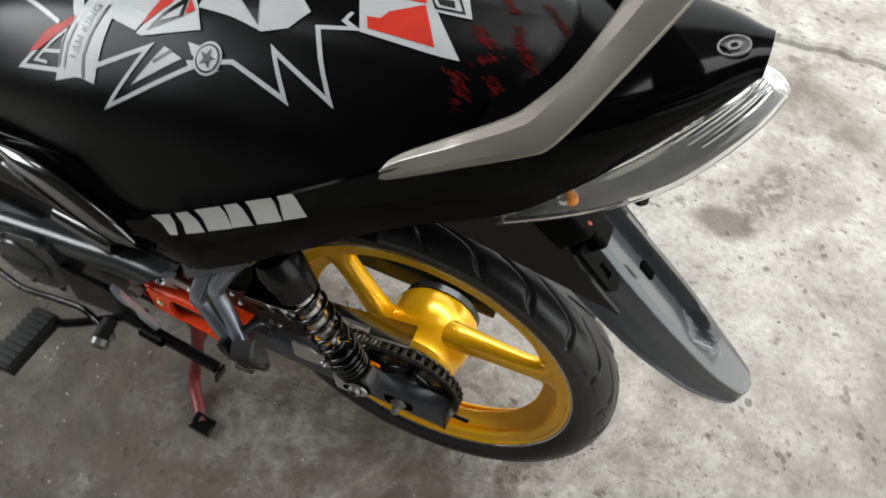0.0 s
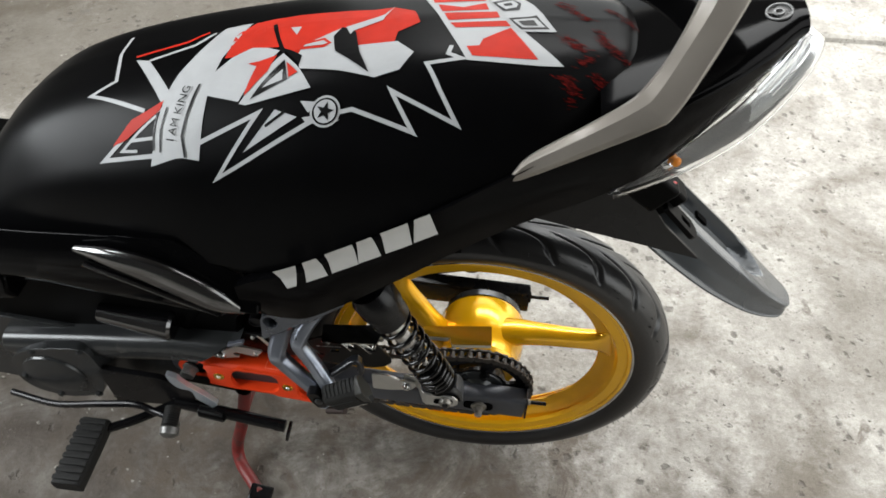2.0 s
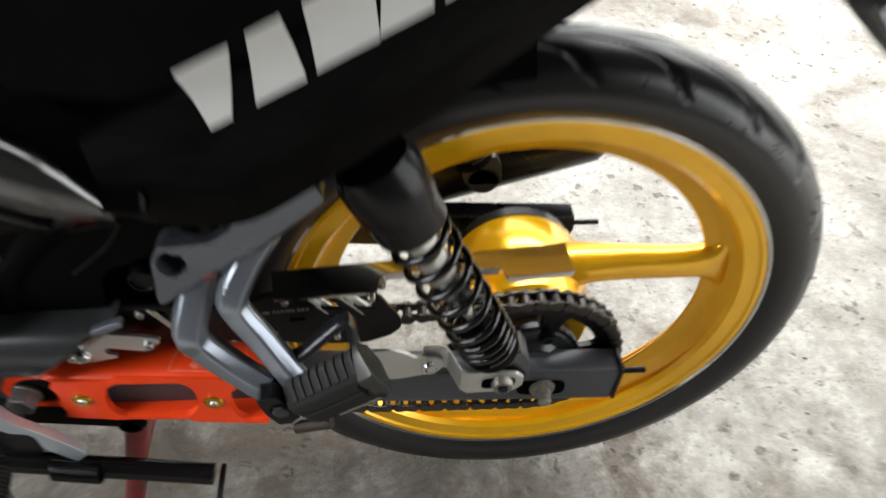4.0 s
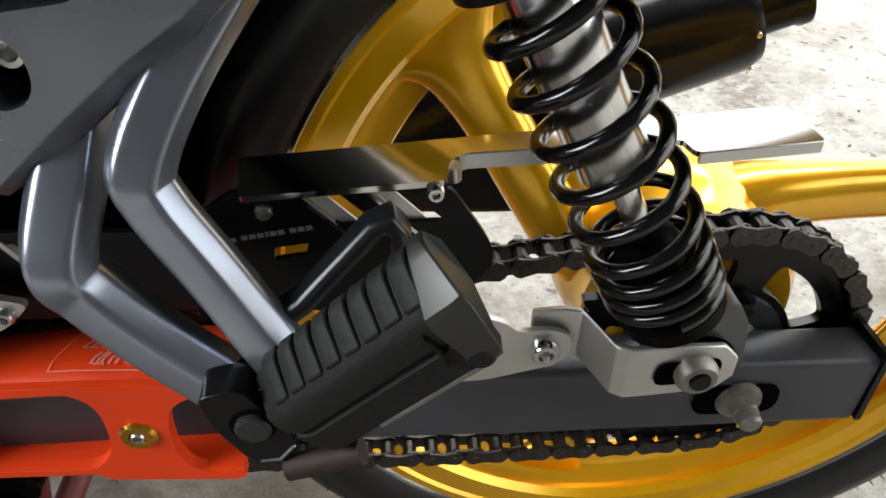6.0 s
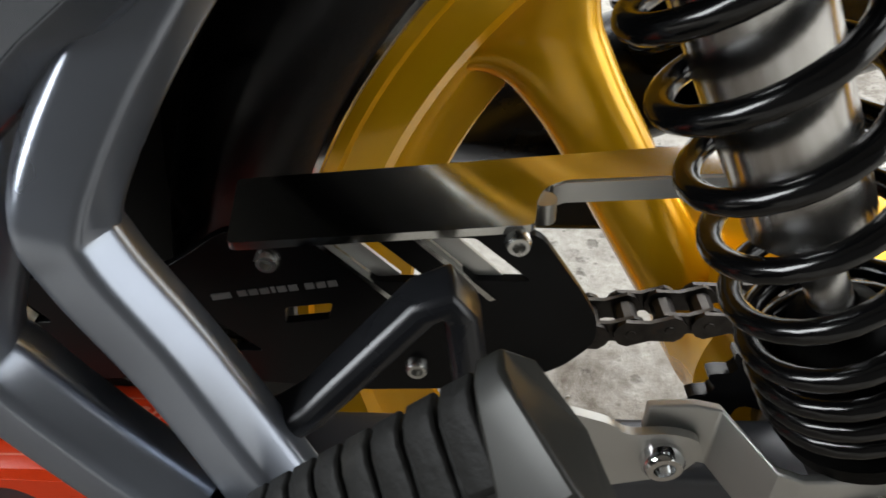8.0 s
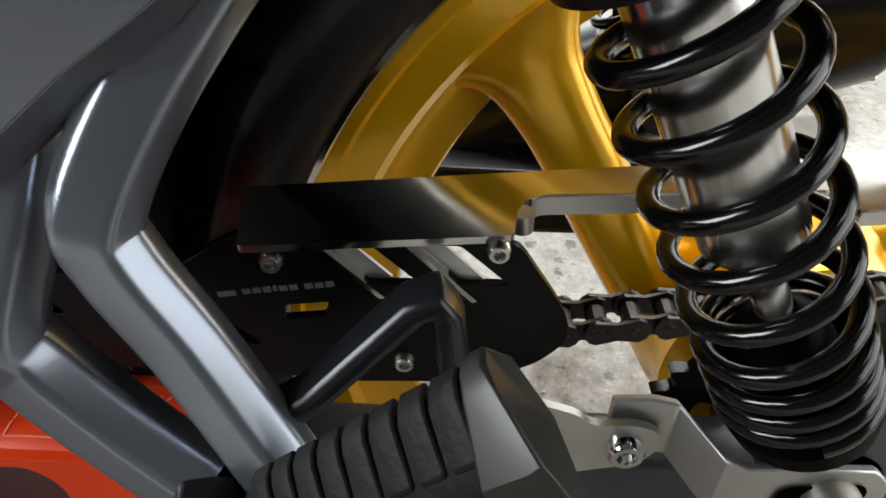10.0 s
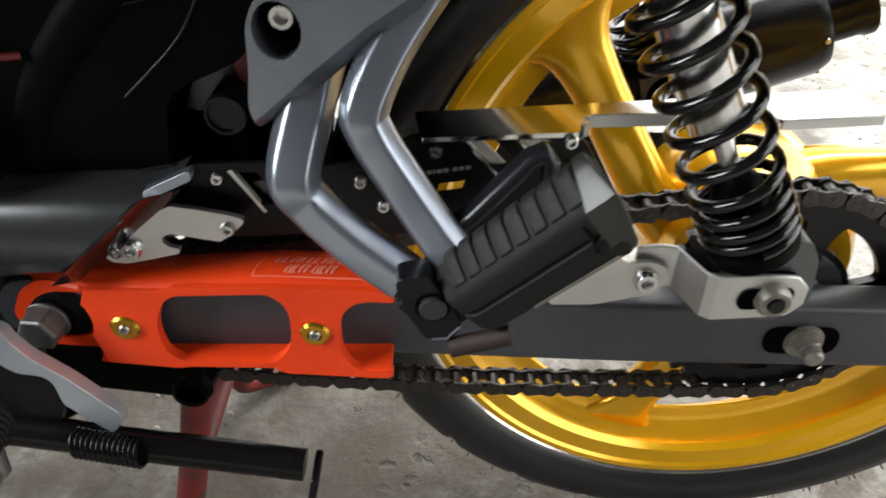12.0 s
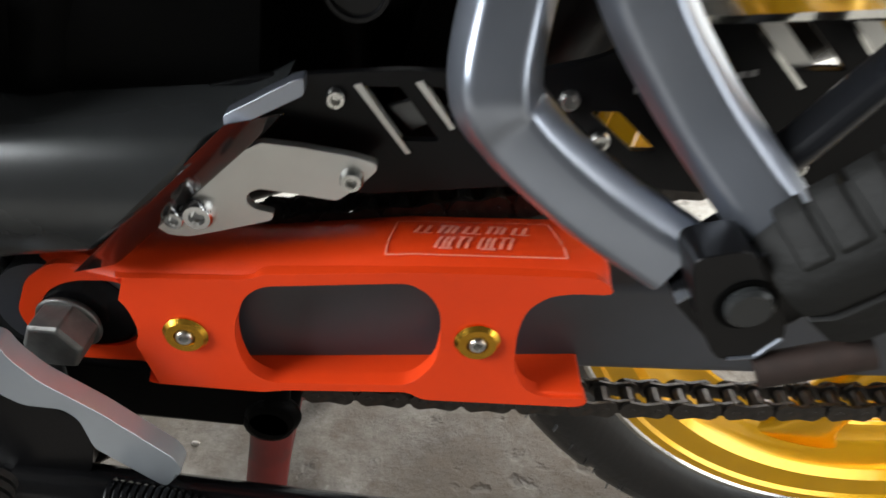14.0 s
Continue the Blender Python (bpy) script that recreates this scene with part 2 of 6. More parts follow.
    blots = n.new("ShaderNodeTexVoronoi")
    blots.inputs["Scale"].default_value, blots.inputs["Randomness"].default_value = 8, 1.0
    links.new(bent_place(22, 0.035), blots.inputs["Vector"])
    col = blend(times(times(span(blots.outputs["Distance"], 0.17, 0.10), span(noise_at(3, 3), 0.50, 0.55)), 0.6), col, (0.13, 0.12, 0.105))
    chips = n.new("ShaderNodeTexVoronoi")
    chips.inputs["Scale"].default_value = 70
    links.new(bent_place(90, 0.006), chips.inputs["Vector"])
    col = blend(times(times(span(chips.outputs["Distance"], 0.26, 0.14), span(noise_at(16, 4), 0.62, 0.68)), 0.7), col, (0.52, 0.505, 0.47))
    grit = n.new("ShaderNodeTexVoronoi")
    grit.inputs["Scale"].default_value = 95
    links.new(where, grit.inputs["Vector"])
    specks = times(span(grit.outputs["Distance"], 0.30, 0.12), span(noise_at(20, 3), 0.46, 0.56))
    col = blend(times(specks, 0.6), col, (0.11, 0.096, 0.082))
    links.new(col, b.inputs["Base Color"])
    links.new(span(noise_at(5.5, 9, 0.72, 0.8), 0.50, 0.66, 0.85, 0.30), b.inputs["Roughness"])
    b.inputs["Specular IOR Level"].default_value = 0.3
    h = n.new("ShaderNodeMath")
    h.operation = "SUBTRACT"
    links.new(times(noise_at(90, 9, 0.75), 0.8), h.inputs[0])
    links.new(dots, h.inputs[1])
    bump = n.new("ShaderNodeBump")
    bump.inputs["Strength"].default_value, bump.inputs["Distance"].default_value = 0.6, 0.008
    links.new(h.outputs[0], bump.inputs["Height"])
    links.new(bump.outputs[0], b.inputs["Normal"])
    return m


CONCRETE = concrete()
STONE = material("pebble", (0.3, 0.28, 0.25), 0.8, vary=0.4, scale=60)


# ---- mesh helpers ----
def part(name, bm, mat, parent=None, label="", smooth=35, bevel=0.0, segments=2):
    """Links a bmesh as one mesh object under a thing or part."""
    bmesh.ops.recalc_face_normals(bm, faces=bm.faces)
    me = bpy.data.meshes.new(name)
    bm.to_mesh(me)
    bm.free()
    me.materials.append(mat)
    if smooth:
        me.polygons.foreach_set("use_smooth", [True] * len(me.polygons))
        me.set_sharp_from_angle(angle=radians(smooth))
    ob = new(name, me)
    if parent:
        ob.parent = parent
    if label:
        ob["label"] = label
    if bevel:
        mod = ob.modifiers.new("bevel", "BEVEL")
        mod.width, mod.segments, mod.limit_method, mod.angle_limit = bevel, segments, "ANGLE", radians(40)
    return ob


def curve(*knots):
    """A smooth function through (x, y) knots (monotone slopes, no overshoot)."""
    xs, ys = [k[0] for k in knots], [k[1] for k in knots]
    n = len(xs)
    d = [(ys[i + 1] - ys[i]) / (xs[i + 1] - xs[i]) for i in range(n - 1)]
    m = [d[0]] + [0.0 if d[i - 1] * d[i] <= 0 else 2 * d[i - 1] * d[i] / (d[i - 1] + d[i]) for i in range(1, n - 1)] + [d[-1]]

    def f(x):
        if x <= xs[0]:
            return ys[0]
        if x >= xs[-1]:
            return ys[-1]
        i = max(k for k in range(n - 1) if xs[k] <= x)
        h = xs[i + 1] - xs[i]
        t = (x - xs[i]) / h
        return ((1 + 2 * t) * (1 - t) ** 2 * ys[i] + t * (1 - t) ** 2 * h * m[i]
                + t * t * (3 - 2 * t) * ys[i + 1] + t * t * (t - 1) * h * m[i + 1])
    return f


def rings(bm, loops, closed=True, caps=True):
    """Skins a row of vertex loops."""
    vs = [[bm.verts.new(p) for p in loop] for loop in loops]
    k = len(vs[0])
    for a, b in zip(vs, vs[1:]):
        for i in range(k if closed else k - 1):
            bm.faces.new((a[i], a[(i + 1) % k], b[(i + 1) % k], b[i]))
    if caps and closed:
        bm.faces.new(vs[0])
        bm.faces.new(vs[-1][::-1])
    return vs


def box(bm, centre, size, turn=None):
    m = Matrix.Translation(centre) @ (turn.to_4x4() if turn else Matrix()) @ Matrix.Diagonal((*size, 1))
    bmesh.ops.create_cube(bm, size=1, matrix=m)


def frame_to(axis):
    return Vector(axis).normalized().to_track_quat("Z", "Y").to_matrix()


def lathe(bm, start, axis, profile, n=32):
    """Turns (distance along the axis, radius) round the axis; the ends close."""
    m = frame_to(axis)
    rings(bm, [[Vector(start) + m @ Vector((max(r, 1e-4) * math.cos(2 * math.pi * i / n), max(r, 1e-4) * math.sin(2 * math.pi * i / n), a))
                for i in range(n)] for a, r in profile])


def rod(bm, a, b, r, n=20):
    a, b = Vector(a), Vector(b)
    lathe(bm, a, b - a, [(0, r), ((b - a).length, r)], n)


def smooth_path(points, steps=8):
    """Catmull-Rom through points."""
    p = [Vector(q) for q in points]
    p = [2 * p[0] - p[1]] + p + [2 * p[-1] - p[-2]]
    out = []
    for i in range(1, len(p) - 2):
        for k in range(steps):
            t = k / steps
            a, b, c, d = p[i - 1 : i + 3]
            out.append(0.5 * (2 * b + (c - a) * t + (2 * a - 5 * b + 4 * c - d) * t * t + (3 * b - a - 3 * c + d) * t ** 3))
    return out + [p[-2]]


def sweep(bm, path, wide, high, side=(0, 1, 0), n=16, power=2.0):
    """Sweeps an oval or, with a higher power, a rounded box along a path. wide, high: half sizes, one number or a function of 0..1;
    side: the direction that 'high' lies along."""
    loops, total = [], len(path) - 1
    for i, p in enumerate(path):
        t = (path[min(i + 1, total)] - path[max(i - 1, 0)]).normalized()
        u = Vector(side) - t * t.dot(Vector(side))
        u.normalize()
        w = t.cross(u)
        a = wide(i / total) if callable(wide) else wide
        b = high(i / total) if callable(high) else high
        ring = []
        for k in range(n):
            c, s = math.cos(2 * math.pi * k / n), math.sin(2 * math.pi * k / n)
            c, s = math.copysign(abs(c) ** (2 / power), c), math.copysign(abs(s) ** (2 / power), s)
            ring.append(p + w * a * c + u * b * s)
        loops.append(ring)
    rings(bm, loops)


def sweep_section(bm, path, section, scale, side=(0, 1, 0)):
    """Sweeps a 2D section (across, towards side) along a path; scale: a function of 0..1."""
    loops, total = [], len(path) - 1
    for i, p in enumerate(path):
        t = (path[min(i + 1, total)] - path[max(i - 1, 0)]).normalized()
        u = (Vector(side) - t * t.dot(Vector(side))).normalized()
        w = t.cross(u)
        k = scale(i / total)
        loops.append([p + w * a * k + u * b * k for a, b in section])
    rings(bm, loops)


def round_corners(points, r, steps=4):
    """A 2D outline with its corners rounded."""
    out, n = [], len(points)
    for i in range(n):
        p, a, b = Vector(points[i]), Vector(points[i - 1]), Vector(points[(i + 1) % n])
        ra = min(r, (a - p).length * 0.45)
        rb = min(r, (b - p).length * 0.45)
        s, e = p + (a - p).normalized() * ra, p + (b - p).normalized() * rb
        for k in range(steps + 1):
            t = k / steps
            out.append(tuple((1 - t) ** 2 * s + 2 * t * (1 - t) * p + t * t * e))
    return out


def circle2(x, z, r, n=20, squash=1.0):
    return [(x + r * math.cos(2 * math.pi * i / n), z + squash * r * math.sin(2 * math.pi * i / n)) for i in range(n)]


def plate(bm, outline, y0, y1, holes=(), bend=None):
    """A plate of (x, z) outline between two depths, with holes that go through it."""
    edges = []
    for loop in (outline, *holes):
        vs = [bm.verts.new((x, y0, z)) for x, z in loop]
        edges += [bm.edges.new((vs[i], vs[(i + 1) % len(vs)])) for i in range(len(vs))]
    faces = [f for f in bmesh.ops.triangle_fill(bm, edges=edges, use_beauty=True, use_dissolve=False)["geom"] if isinstance(f, bmesh.types.BMFace)]
    ext = bmesh.ops.extrude_face_region(bm, geom=faces)
    for v in ext["geom"]:
        if isinstance(v, bmesh.types.BMVert):
            v.co.y = y1
    if bend:
        for v in bm.verts:
            v.co = bend(v.co)


def screw(parent, place, axis, r=0.004, tall=0.003, mat=STEEL, name="bolt", hexed=False, label=""):
    """A socket or hexagon head screw, a part of its own."""
    bm = bmesh.new()
    if hexed:
        lathe(bm, place, axis, [(-0.002, r * 1.45), (0.0012, r * 1.45)], 28)
        lathe(bm, place, axis, [(0.0012, r), (tall * 0.9, r), (tall, r * 0.86)], 6)
    else:
        lathe(bm, place, axis, [(-0.002, r), (tall * 0.6, r), (tall, r * 0.8), (tall, r * 0.5), (tall * 0.35, r * 0.45)], 24)
    return part(name, bm, mat, parent, label, smooth=40)


def thing(name, label, category, at=(0, 0, 0), group="", kind=""):
    ob = new(name)
    ob.location = at
    return tagged(ob, label, category, group, kind)


# ---- the room: unseen walls and ceiling, added to shape light and reflections ----
def slab(name, lo, hi, mat, label, kind="structure", category=""):
    """A plain wall block."""
    bm = bmesh.new()
    box(bm, [(a + b) / 2 for a, b in zip(lo, hi)], [b - a for a, b in zip(lo, hi)])
    return tagged(part(name, bm, mat, smooth=0), label, category or name.split("_")[0], kind=kind)


def wall_with_opening(name, x0, x1, y_from, y_to, top, oy0, oy1, oz0, oz1, label):
    """A wall across x, between two y, with an opening through it."""
    bm = bmesh.new()
    for lo, hi in (((y_from, 0), (oy0, top)), ((oy1, 0), (y_to, top)), ((oy0, 0), (oy1, oz0)), ((oy0, oz1), (oy1, top))):
        if hi[1] - lo[1] > 0.01 and hi[0] - lo[0] > 0.01:
            box(bm, ((x0 + x1) / 2, (lo[0] + hi[0]) / 2, (lo[1] + hi[1]) / 2), (x1 - x0, hi[0] - lo[0], hi[1] - lo[1]))
    return tagged(part(name, bm, WALL_PAINT, smooth=0), label, "wall", kind="structure")


bm = bmesh.new()
bmesh.ops.create_grid(bm, x_segments=8, y_segments=8, size=20)
tagged(part("ground", bm, CONCRETE, smooth=0), "worn pale concrete floor with damp stains and pits", "floor", kind="structure")
wall_with_opening("wall_front", -2.75, -2.6, -2.6, 2.4, 2.9, -1.5, 0.2, 0.95, 2.35, "unseen plastered wall, added with a large window opening")
wall_with_opening("wall_rear", 2.5, 2.65, -2.6, 2.4, 2.9, -2.1, 2.3, 0.0, 2.8, "unseen plastered wall, added with a wide opening for a lamp")
slab("wall_left", (-2.75, -2.75, 0.0), (2.65, -2.6, 2.9), WALL_PAINT, "unseen bare plastered wall, added to shape the light")
# unseen right wall; its opening is made for the added fill lamp
bm = bmesh.new()
for x0, x1, z0, z1 in ((-2.75, -1.05, 0, 2.9), (2.45, 2.65, 0, 2.9), (-1.05, 2.45, 2.05, 2.9)):
    box(bm, ((x0 + x1) / 2, 2.475, (z0 + z1) / 2), (x1 - x0, 0.15, z1 - z0))
tagged(part("wall_right", bm, WALL_PAINT, smooth=0), "unseen plastered wall, added with a wide opening for a lamp", "wall", kind="structure")
# unseen ceiling, added; its holes let the overhead lamps through
bm = bmesh.new()
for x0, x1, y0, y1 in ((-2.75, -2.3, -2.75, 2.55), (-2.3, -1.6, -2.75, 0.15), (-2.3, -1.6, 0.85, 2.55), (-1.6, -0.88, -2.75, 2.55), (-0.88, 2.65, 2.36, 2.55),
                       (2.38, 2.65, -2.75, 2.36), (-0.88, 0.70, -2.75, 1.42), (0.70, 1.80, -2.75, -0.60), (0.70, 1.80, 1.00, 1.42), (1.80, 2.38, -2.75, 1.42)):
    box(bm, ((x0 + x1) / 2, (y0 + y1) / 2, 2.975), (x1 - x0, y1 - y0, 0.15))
tagged(part("ceiling", bm, CEILING_PAINT, smooth=0), "unseen dark ceiling, added with three openings for overhead lamps", "ceiling", kind="structure")
bm = bmesh.new()
rng = random.Random(8)
edge = [(-2.6 + 5.1 * i / 120, 1.47 + 0.012 * rng.uniform(-1, 1)) for i in range(121)]
rings(bm, [[Vector((x, 2.4, 0.0)), Vector((x, 2.4, 0.022)), Vector((x, y + 0.012, 0.022)), Vector((x, y + 0.002, 0.014)), Vector((x, y, 0.0))] for x, y in edge])
tagged(part("pavement", bm, CONCRETE, smooth=0), "low worn concrete apron on the far side of the bike", "pavement", kind="structure")

# ---- the motorcycle ----
bike = thing("motorcycle", "black motorcycle with gold cast wheels on its red centre stand", "motorcycle")
HUB = Vector((0.0, 0.0, 0.305))

# the wheel stands a little to the left of the middle
wheel_turn = Matrix.Translation(HUB + Vector((-0.002, -0.009, 0.006))) @ Matrix.Rotation(radians(-0.3), 4, "X") @ Matrix.Translation(-HUB)


def wheel_part(name, bm, mat, parent, label="", smooth=35):
    bmesh.ops.transform(bm, matrix=wheel_turn, verts=bm.verts)
    return part(name, bm, mat, parent, label, smooth)


def ring_of(bm, profile, n=128):
    """Turns a closed (y, radius) profile round the axle."""
    loops = [[HUB + Vector((r * math.cos(2 * math.pi * i / n), y, r * math.sin(2 * math.pi * i / n))) for y, r in profile] for i in range(n + 1)]
    rings(bm, loops, caps=False)
    bmesh.ops.remove_doubles(bm, verts=bm.verts, dist=1e-6)


RIM = 0.989


bm = bmesh.new()
ring_of(bm, [(-0.0285, 0.2315), (-0.0255, 0.2335), (-0.0225, 0.2290), (-0.0218, 0.2190), (-0.0208, 0.2165), (-0.0158, 0.2112), (-0.0112, 0.2066), (-0.0102, 0.2042), (-0.0068, 0.1992), (-0.0040, 0.1945),
             (-0.0030, 0.1880), (-0.0018, 0.1838), (0.0, 0.1825), (0.0018, 0.1838), (0.0030, 0.1880), (0.0040, 0.1945), (0.0068, 0.1992), (0.0102, 0.2042), (0.0112, 0.2066),
             (0.0158, 0.2112), (0.0208, 0.2165), (0.0218, 0.2190), (0.0225, 0.2290), (0.0255, 0.2335), (0.0285, 0.2315), (0.0285, 0.2255), (0.0262, 0.2235),
             (0.0250, 0.2100), (0.0200, 0.2060), (0.0165, 0.2190), (-0.0165, 0.2190), (-0.0200, 0.2060), (-0.0250, 0.2100), (-0.0262, 0.2235), (-0.0285, 0.2255)])
bmesh.ops.transform(bm, matrix=Matrix.Translation(HUB) @ Matrix.Diagonal((RIM, 1.04, RIM, 1)) @ Matrix.Translation(-HUB), verts=bm.verts)
wheel = wheel_part("rear_wheel", bm, GOLD, bike, "glossy gold cast rear wheel rim", 30)
bm = bmesh.new()
ring_of(bm, [(-0.0300, 0.2312), (-0.0300, 0.2334), (-0.0288, 0.2350), (-0.0266, 0.2340), (-0.0270, 0.2318), (-0.0288, 0.2300)])
bmesh.ops.transform(bm, matrix=Matrix.Translation(HUB) @ Matrix.Diagonal((RIM, 1.04, RIM, 1)) @ Matrix.Translation(-HUB), verts=bm.verts)
wheel_part("rim_edge", bm, ALU, wheel, "polished bare rim edge")
tyre_profile = [(-0.0250, 0.2270), (-0.0310, 0.2310), (-0.0375, 0.2400), (-0.0405, 0.2500), (-0.0400, 0.2590), (-0.0345, 0.2685), (-0.0250, 0.2765), (-0.0130, 0.2815),
                (0.0, 0.2830), (0.0130, 0.2815), (0.0250, 0.2765), (0.0345, 0.2685), (0.0400, 0.2590), (0.0405, 0.2500), (0.0375, 0.2400), (0.0310, 0.2310),
                (0.0250, 0.2270), (0.0, 0.2210)]
crown_radius = curve((0.0, 0.2830), (0.0130, 0.2815), (0.0250, 0.2765), (0.0345, 0.2685), (0.0400, 0.2590))


def tread_point(u, a):
    """A place on the tyre's crown: u metres across from its middle, a radians round."""
    return HUB + Vector((crown_radius(abs(u)) * math.cos(a), u, crown_radius(abs(u)) * math.sin(a)))


def groove_depth(u, a):
    """How deep the curved tread grooves cut at a place on the crown."""
    t = (abs(u) - 0.003) / 0.0345
    if not 0 <= t <= 1:
        return 0.0
    pitch = 2 * math.pi / 24
    at = a + 0.40 * t + 0.07 * math.sin(4.5 * t) - (0.5 * pitch if u > 0 else 0.0)
    off = abs((at + pitch / 2) % pitch - pitch / 2) * 0.28
    half = 0.0100 * min(1.0, 0.55 + 3.0 * t, 0.50 + 2.6 * (1 - t))
    return 0.0021 * min(1.0, 9.0 * t, 14.0 * (1 - t) + 0.2) * (1 + math.cos(math.pi * min(1.0, off / half)))


around, across_count = 1000, 64
crown = [-0.0400 + 0.0800 * k / across_count for k in range(across_count + 1)]
skin = [(u, crown_radius(abs(u))) for u in crown]
wall = [p for p in tyre_profile if abs(p[0]) > 0.0401 or p[1] < 0.2560]
profile = skin + [p for p in wall if p[0] > 0] + [(0.0, 0.2210)] + [p for p in wall if p[0] < 0]
verts, faces, wide_ring = [], [], len(profile)
for i in range(around):
    a = 2 * math.pi * i / around
    for k, (u, r) in enumerate(profile):
        r = r - groove_depth(u, a) if k <= across_count else r
        verts.append(wheel_turn @ (HUB + Vector((r * math.cos(a), u, r * math.sin(a)))))
    b0, b1 = i * wide_ring, (i + 1) % around * wide_ring
    faces += [(b0 + k, b0 + (k + 1) % wide_ring, b1 + (k + 1) % wide_ring, b1 + k) for k in range(wide_ring)]
tyre_mesh = bpy.data.meshes.new("tyre")
tyre_mesh.from_pydata(verts, [], faces)
tyre_mesh.materials.append(TYRE)
tyre_mesh.polygons.foreach_set("use_smooth", [True] * len(tyre_mesh.polygons))
tyre_mesh.set_sharp_from_angle(angle=radians(75))
tyre = new("tyre", tyre_mesh)
tyre.parent = wheel
tagged(tyre, "black rubber tyre with deep curved tread grooves")
# near-black for flat plates that stand in for the shade inside slots
SLOT_SHADE = material("slot_shade_black", (0.002, 0.002, 0.002), 0.95, spec=0.02)

# rubber nibs on the tyre's shoulder
bm = bmesh.new()
rng = random.Random(4)
for i in range(90):
    a, u = rng.uniform(radians(200), radians(440)), rng.choice((-0.036, -0.030, -0.039)) + rng.uniform(-0.001, 0.001)
    p = tread_point(u, a)
    away = Vector((math.cos(a), -0.9, math.sin(a))).normalized()
    lathe(bm, p - away * 0.001, away, [(0, 0.0006), (0.005, 0.0004)], 5)
tagged(wheel_part("rubber_fuzz", bm, TYRE, wheel, smooth=0), kind="stuff")

# hub drum and the three offset spokes
bm = bmesh.new()
lathe(bm, HUB + Vector((0, -0.052, 0)), (0, 1, 0), [(0, 0.036), (0.004, 0.054), (0.012, 0.060), (0.030, 0.060), (0.038, 0.064), (0.060, 0.067), (0.092, 0.067), (0.100, 0.062), (0.102, 0.03)], 64)
wheel_part("wheel_hub", bm, GOLD, wheel, "gold drum hub")
bm = bmesh.new()
lathe(bm, HUB + Vector((0, 0.052, 0)), (0, 1, 0), [(0, 0.060), (0.010, 0.060), (0.016, 0.052), (0.020, 0.030), (0.024, 0.012)], 48)
wheel_part("brake_plate", bm, DARK_CAST, wheel, "dark grey brake drum plate")
for k in range(3):
    bm = bmesh.new()
    path = smooth_path([(0.020, 0, 0.036), (0.052, 0, 0.043), (0.090, 0, 0.044), (0.140, 0, 0.043), (0.178, 0, 0.044), (0.200, 0, 0.047)], 8)
    wid = curve((0, 0.021), (0.14, 0.0195), (0.32, 0.0175), (0.60, 0.0168), (0.74, 0.0190), (0.82, 0.0245), (0.88, 0.0330), (0.94, 0.050), (1, 0.068))
    dep = curve((0, 0.025), (0.2, 0.020), (0.5, 0.0145), (0.85, 0.011), (1, 0.008))
    sweep(bm, path, wid, dep, n=32, power=2.5)
    bmesh.ops.transform(bm, matrix=Matrix.Translation(HUB) @ Matrix.Rotation(radians(-120 * k), 4, "Y"), verts=bm.verts)
    wheel_part("spoke", bm, GOLD, wheel)

# ---- sprocket and chain ----
CY = -0.076
TEETH, PITCH_R = 38, 0.0775
bm = bmesh.new()
outer = []
for i in range(TEETH * 6):
    a = 2 * math.pi * i / (TEETH * 6)
    outer.append((HUB.x + (0.0765 + 0.0042 * max(-0.6, math.cos(a * TEETH))) * math.cos(a), HUB.z + (0.0765 + 0.0042 * max(-0.6, math.cos(a * TEETH))) * math.sin(a)))
cuts = []
for k in range(5):
    c, hole = radians(40 + 72 * k), []
    for j in range(9):
        a = c + radians(-25 + 50 * j / 8)
        hole.append((HUB.x + 0.060 * math.cos(a), HUB.z + 0.060 * math.sin(a)))
    for j in range(9):
        a = c + radians(25 - 50 * j / 8)
        hole.append((HUB.x + 0.043 * math.cos(a), HUB.z + 0.043 * math.sin(a)))
    cuts.append(round_corners(hole, 0.006, 3))
plate(bm, outer, CY - 0.0028, CY + 0.0028, cuts)
sprocket = part("sprocket", bm, SATIN, bike, "dark steel rear chain sprocket")
bm = bmesh.new()
lathe(bm, (HUB.x, CY - 0.013, HUB.z), (0, 1, 0), [(0, 0.012), (0.0, 0.022), (0.006, 0.026), (0.008, 0.038), (0.012, 0.040), (0.028, 0.040)], 40)
part("sprocket_carrier", bm, DARK_CAST, sprocket, "grey sprocket carrier")
for k in range(5):
    a = radians(4 + 72 * k)
    screw(sprocket, (HUB.x + 0.034 * math.cos(a), CY - 0.005, HUB.z + 0.034 * math.sin(a)), (0, -1, 0), 0.0055, 0.007, SATIN, "sprocket_nut", True)


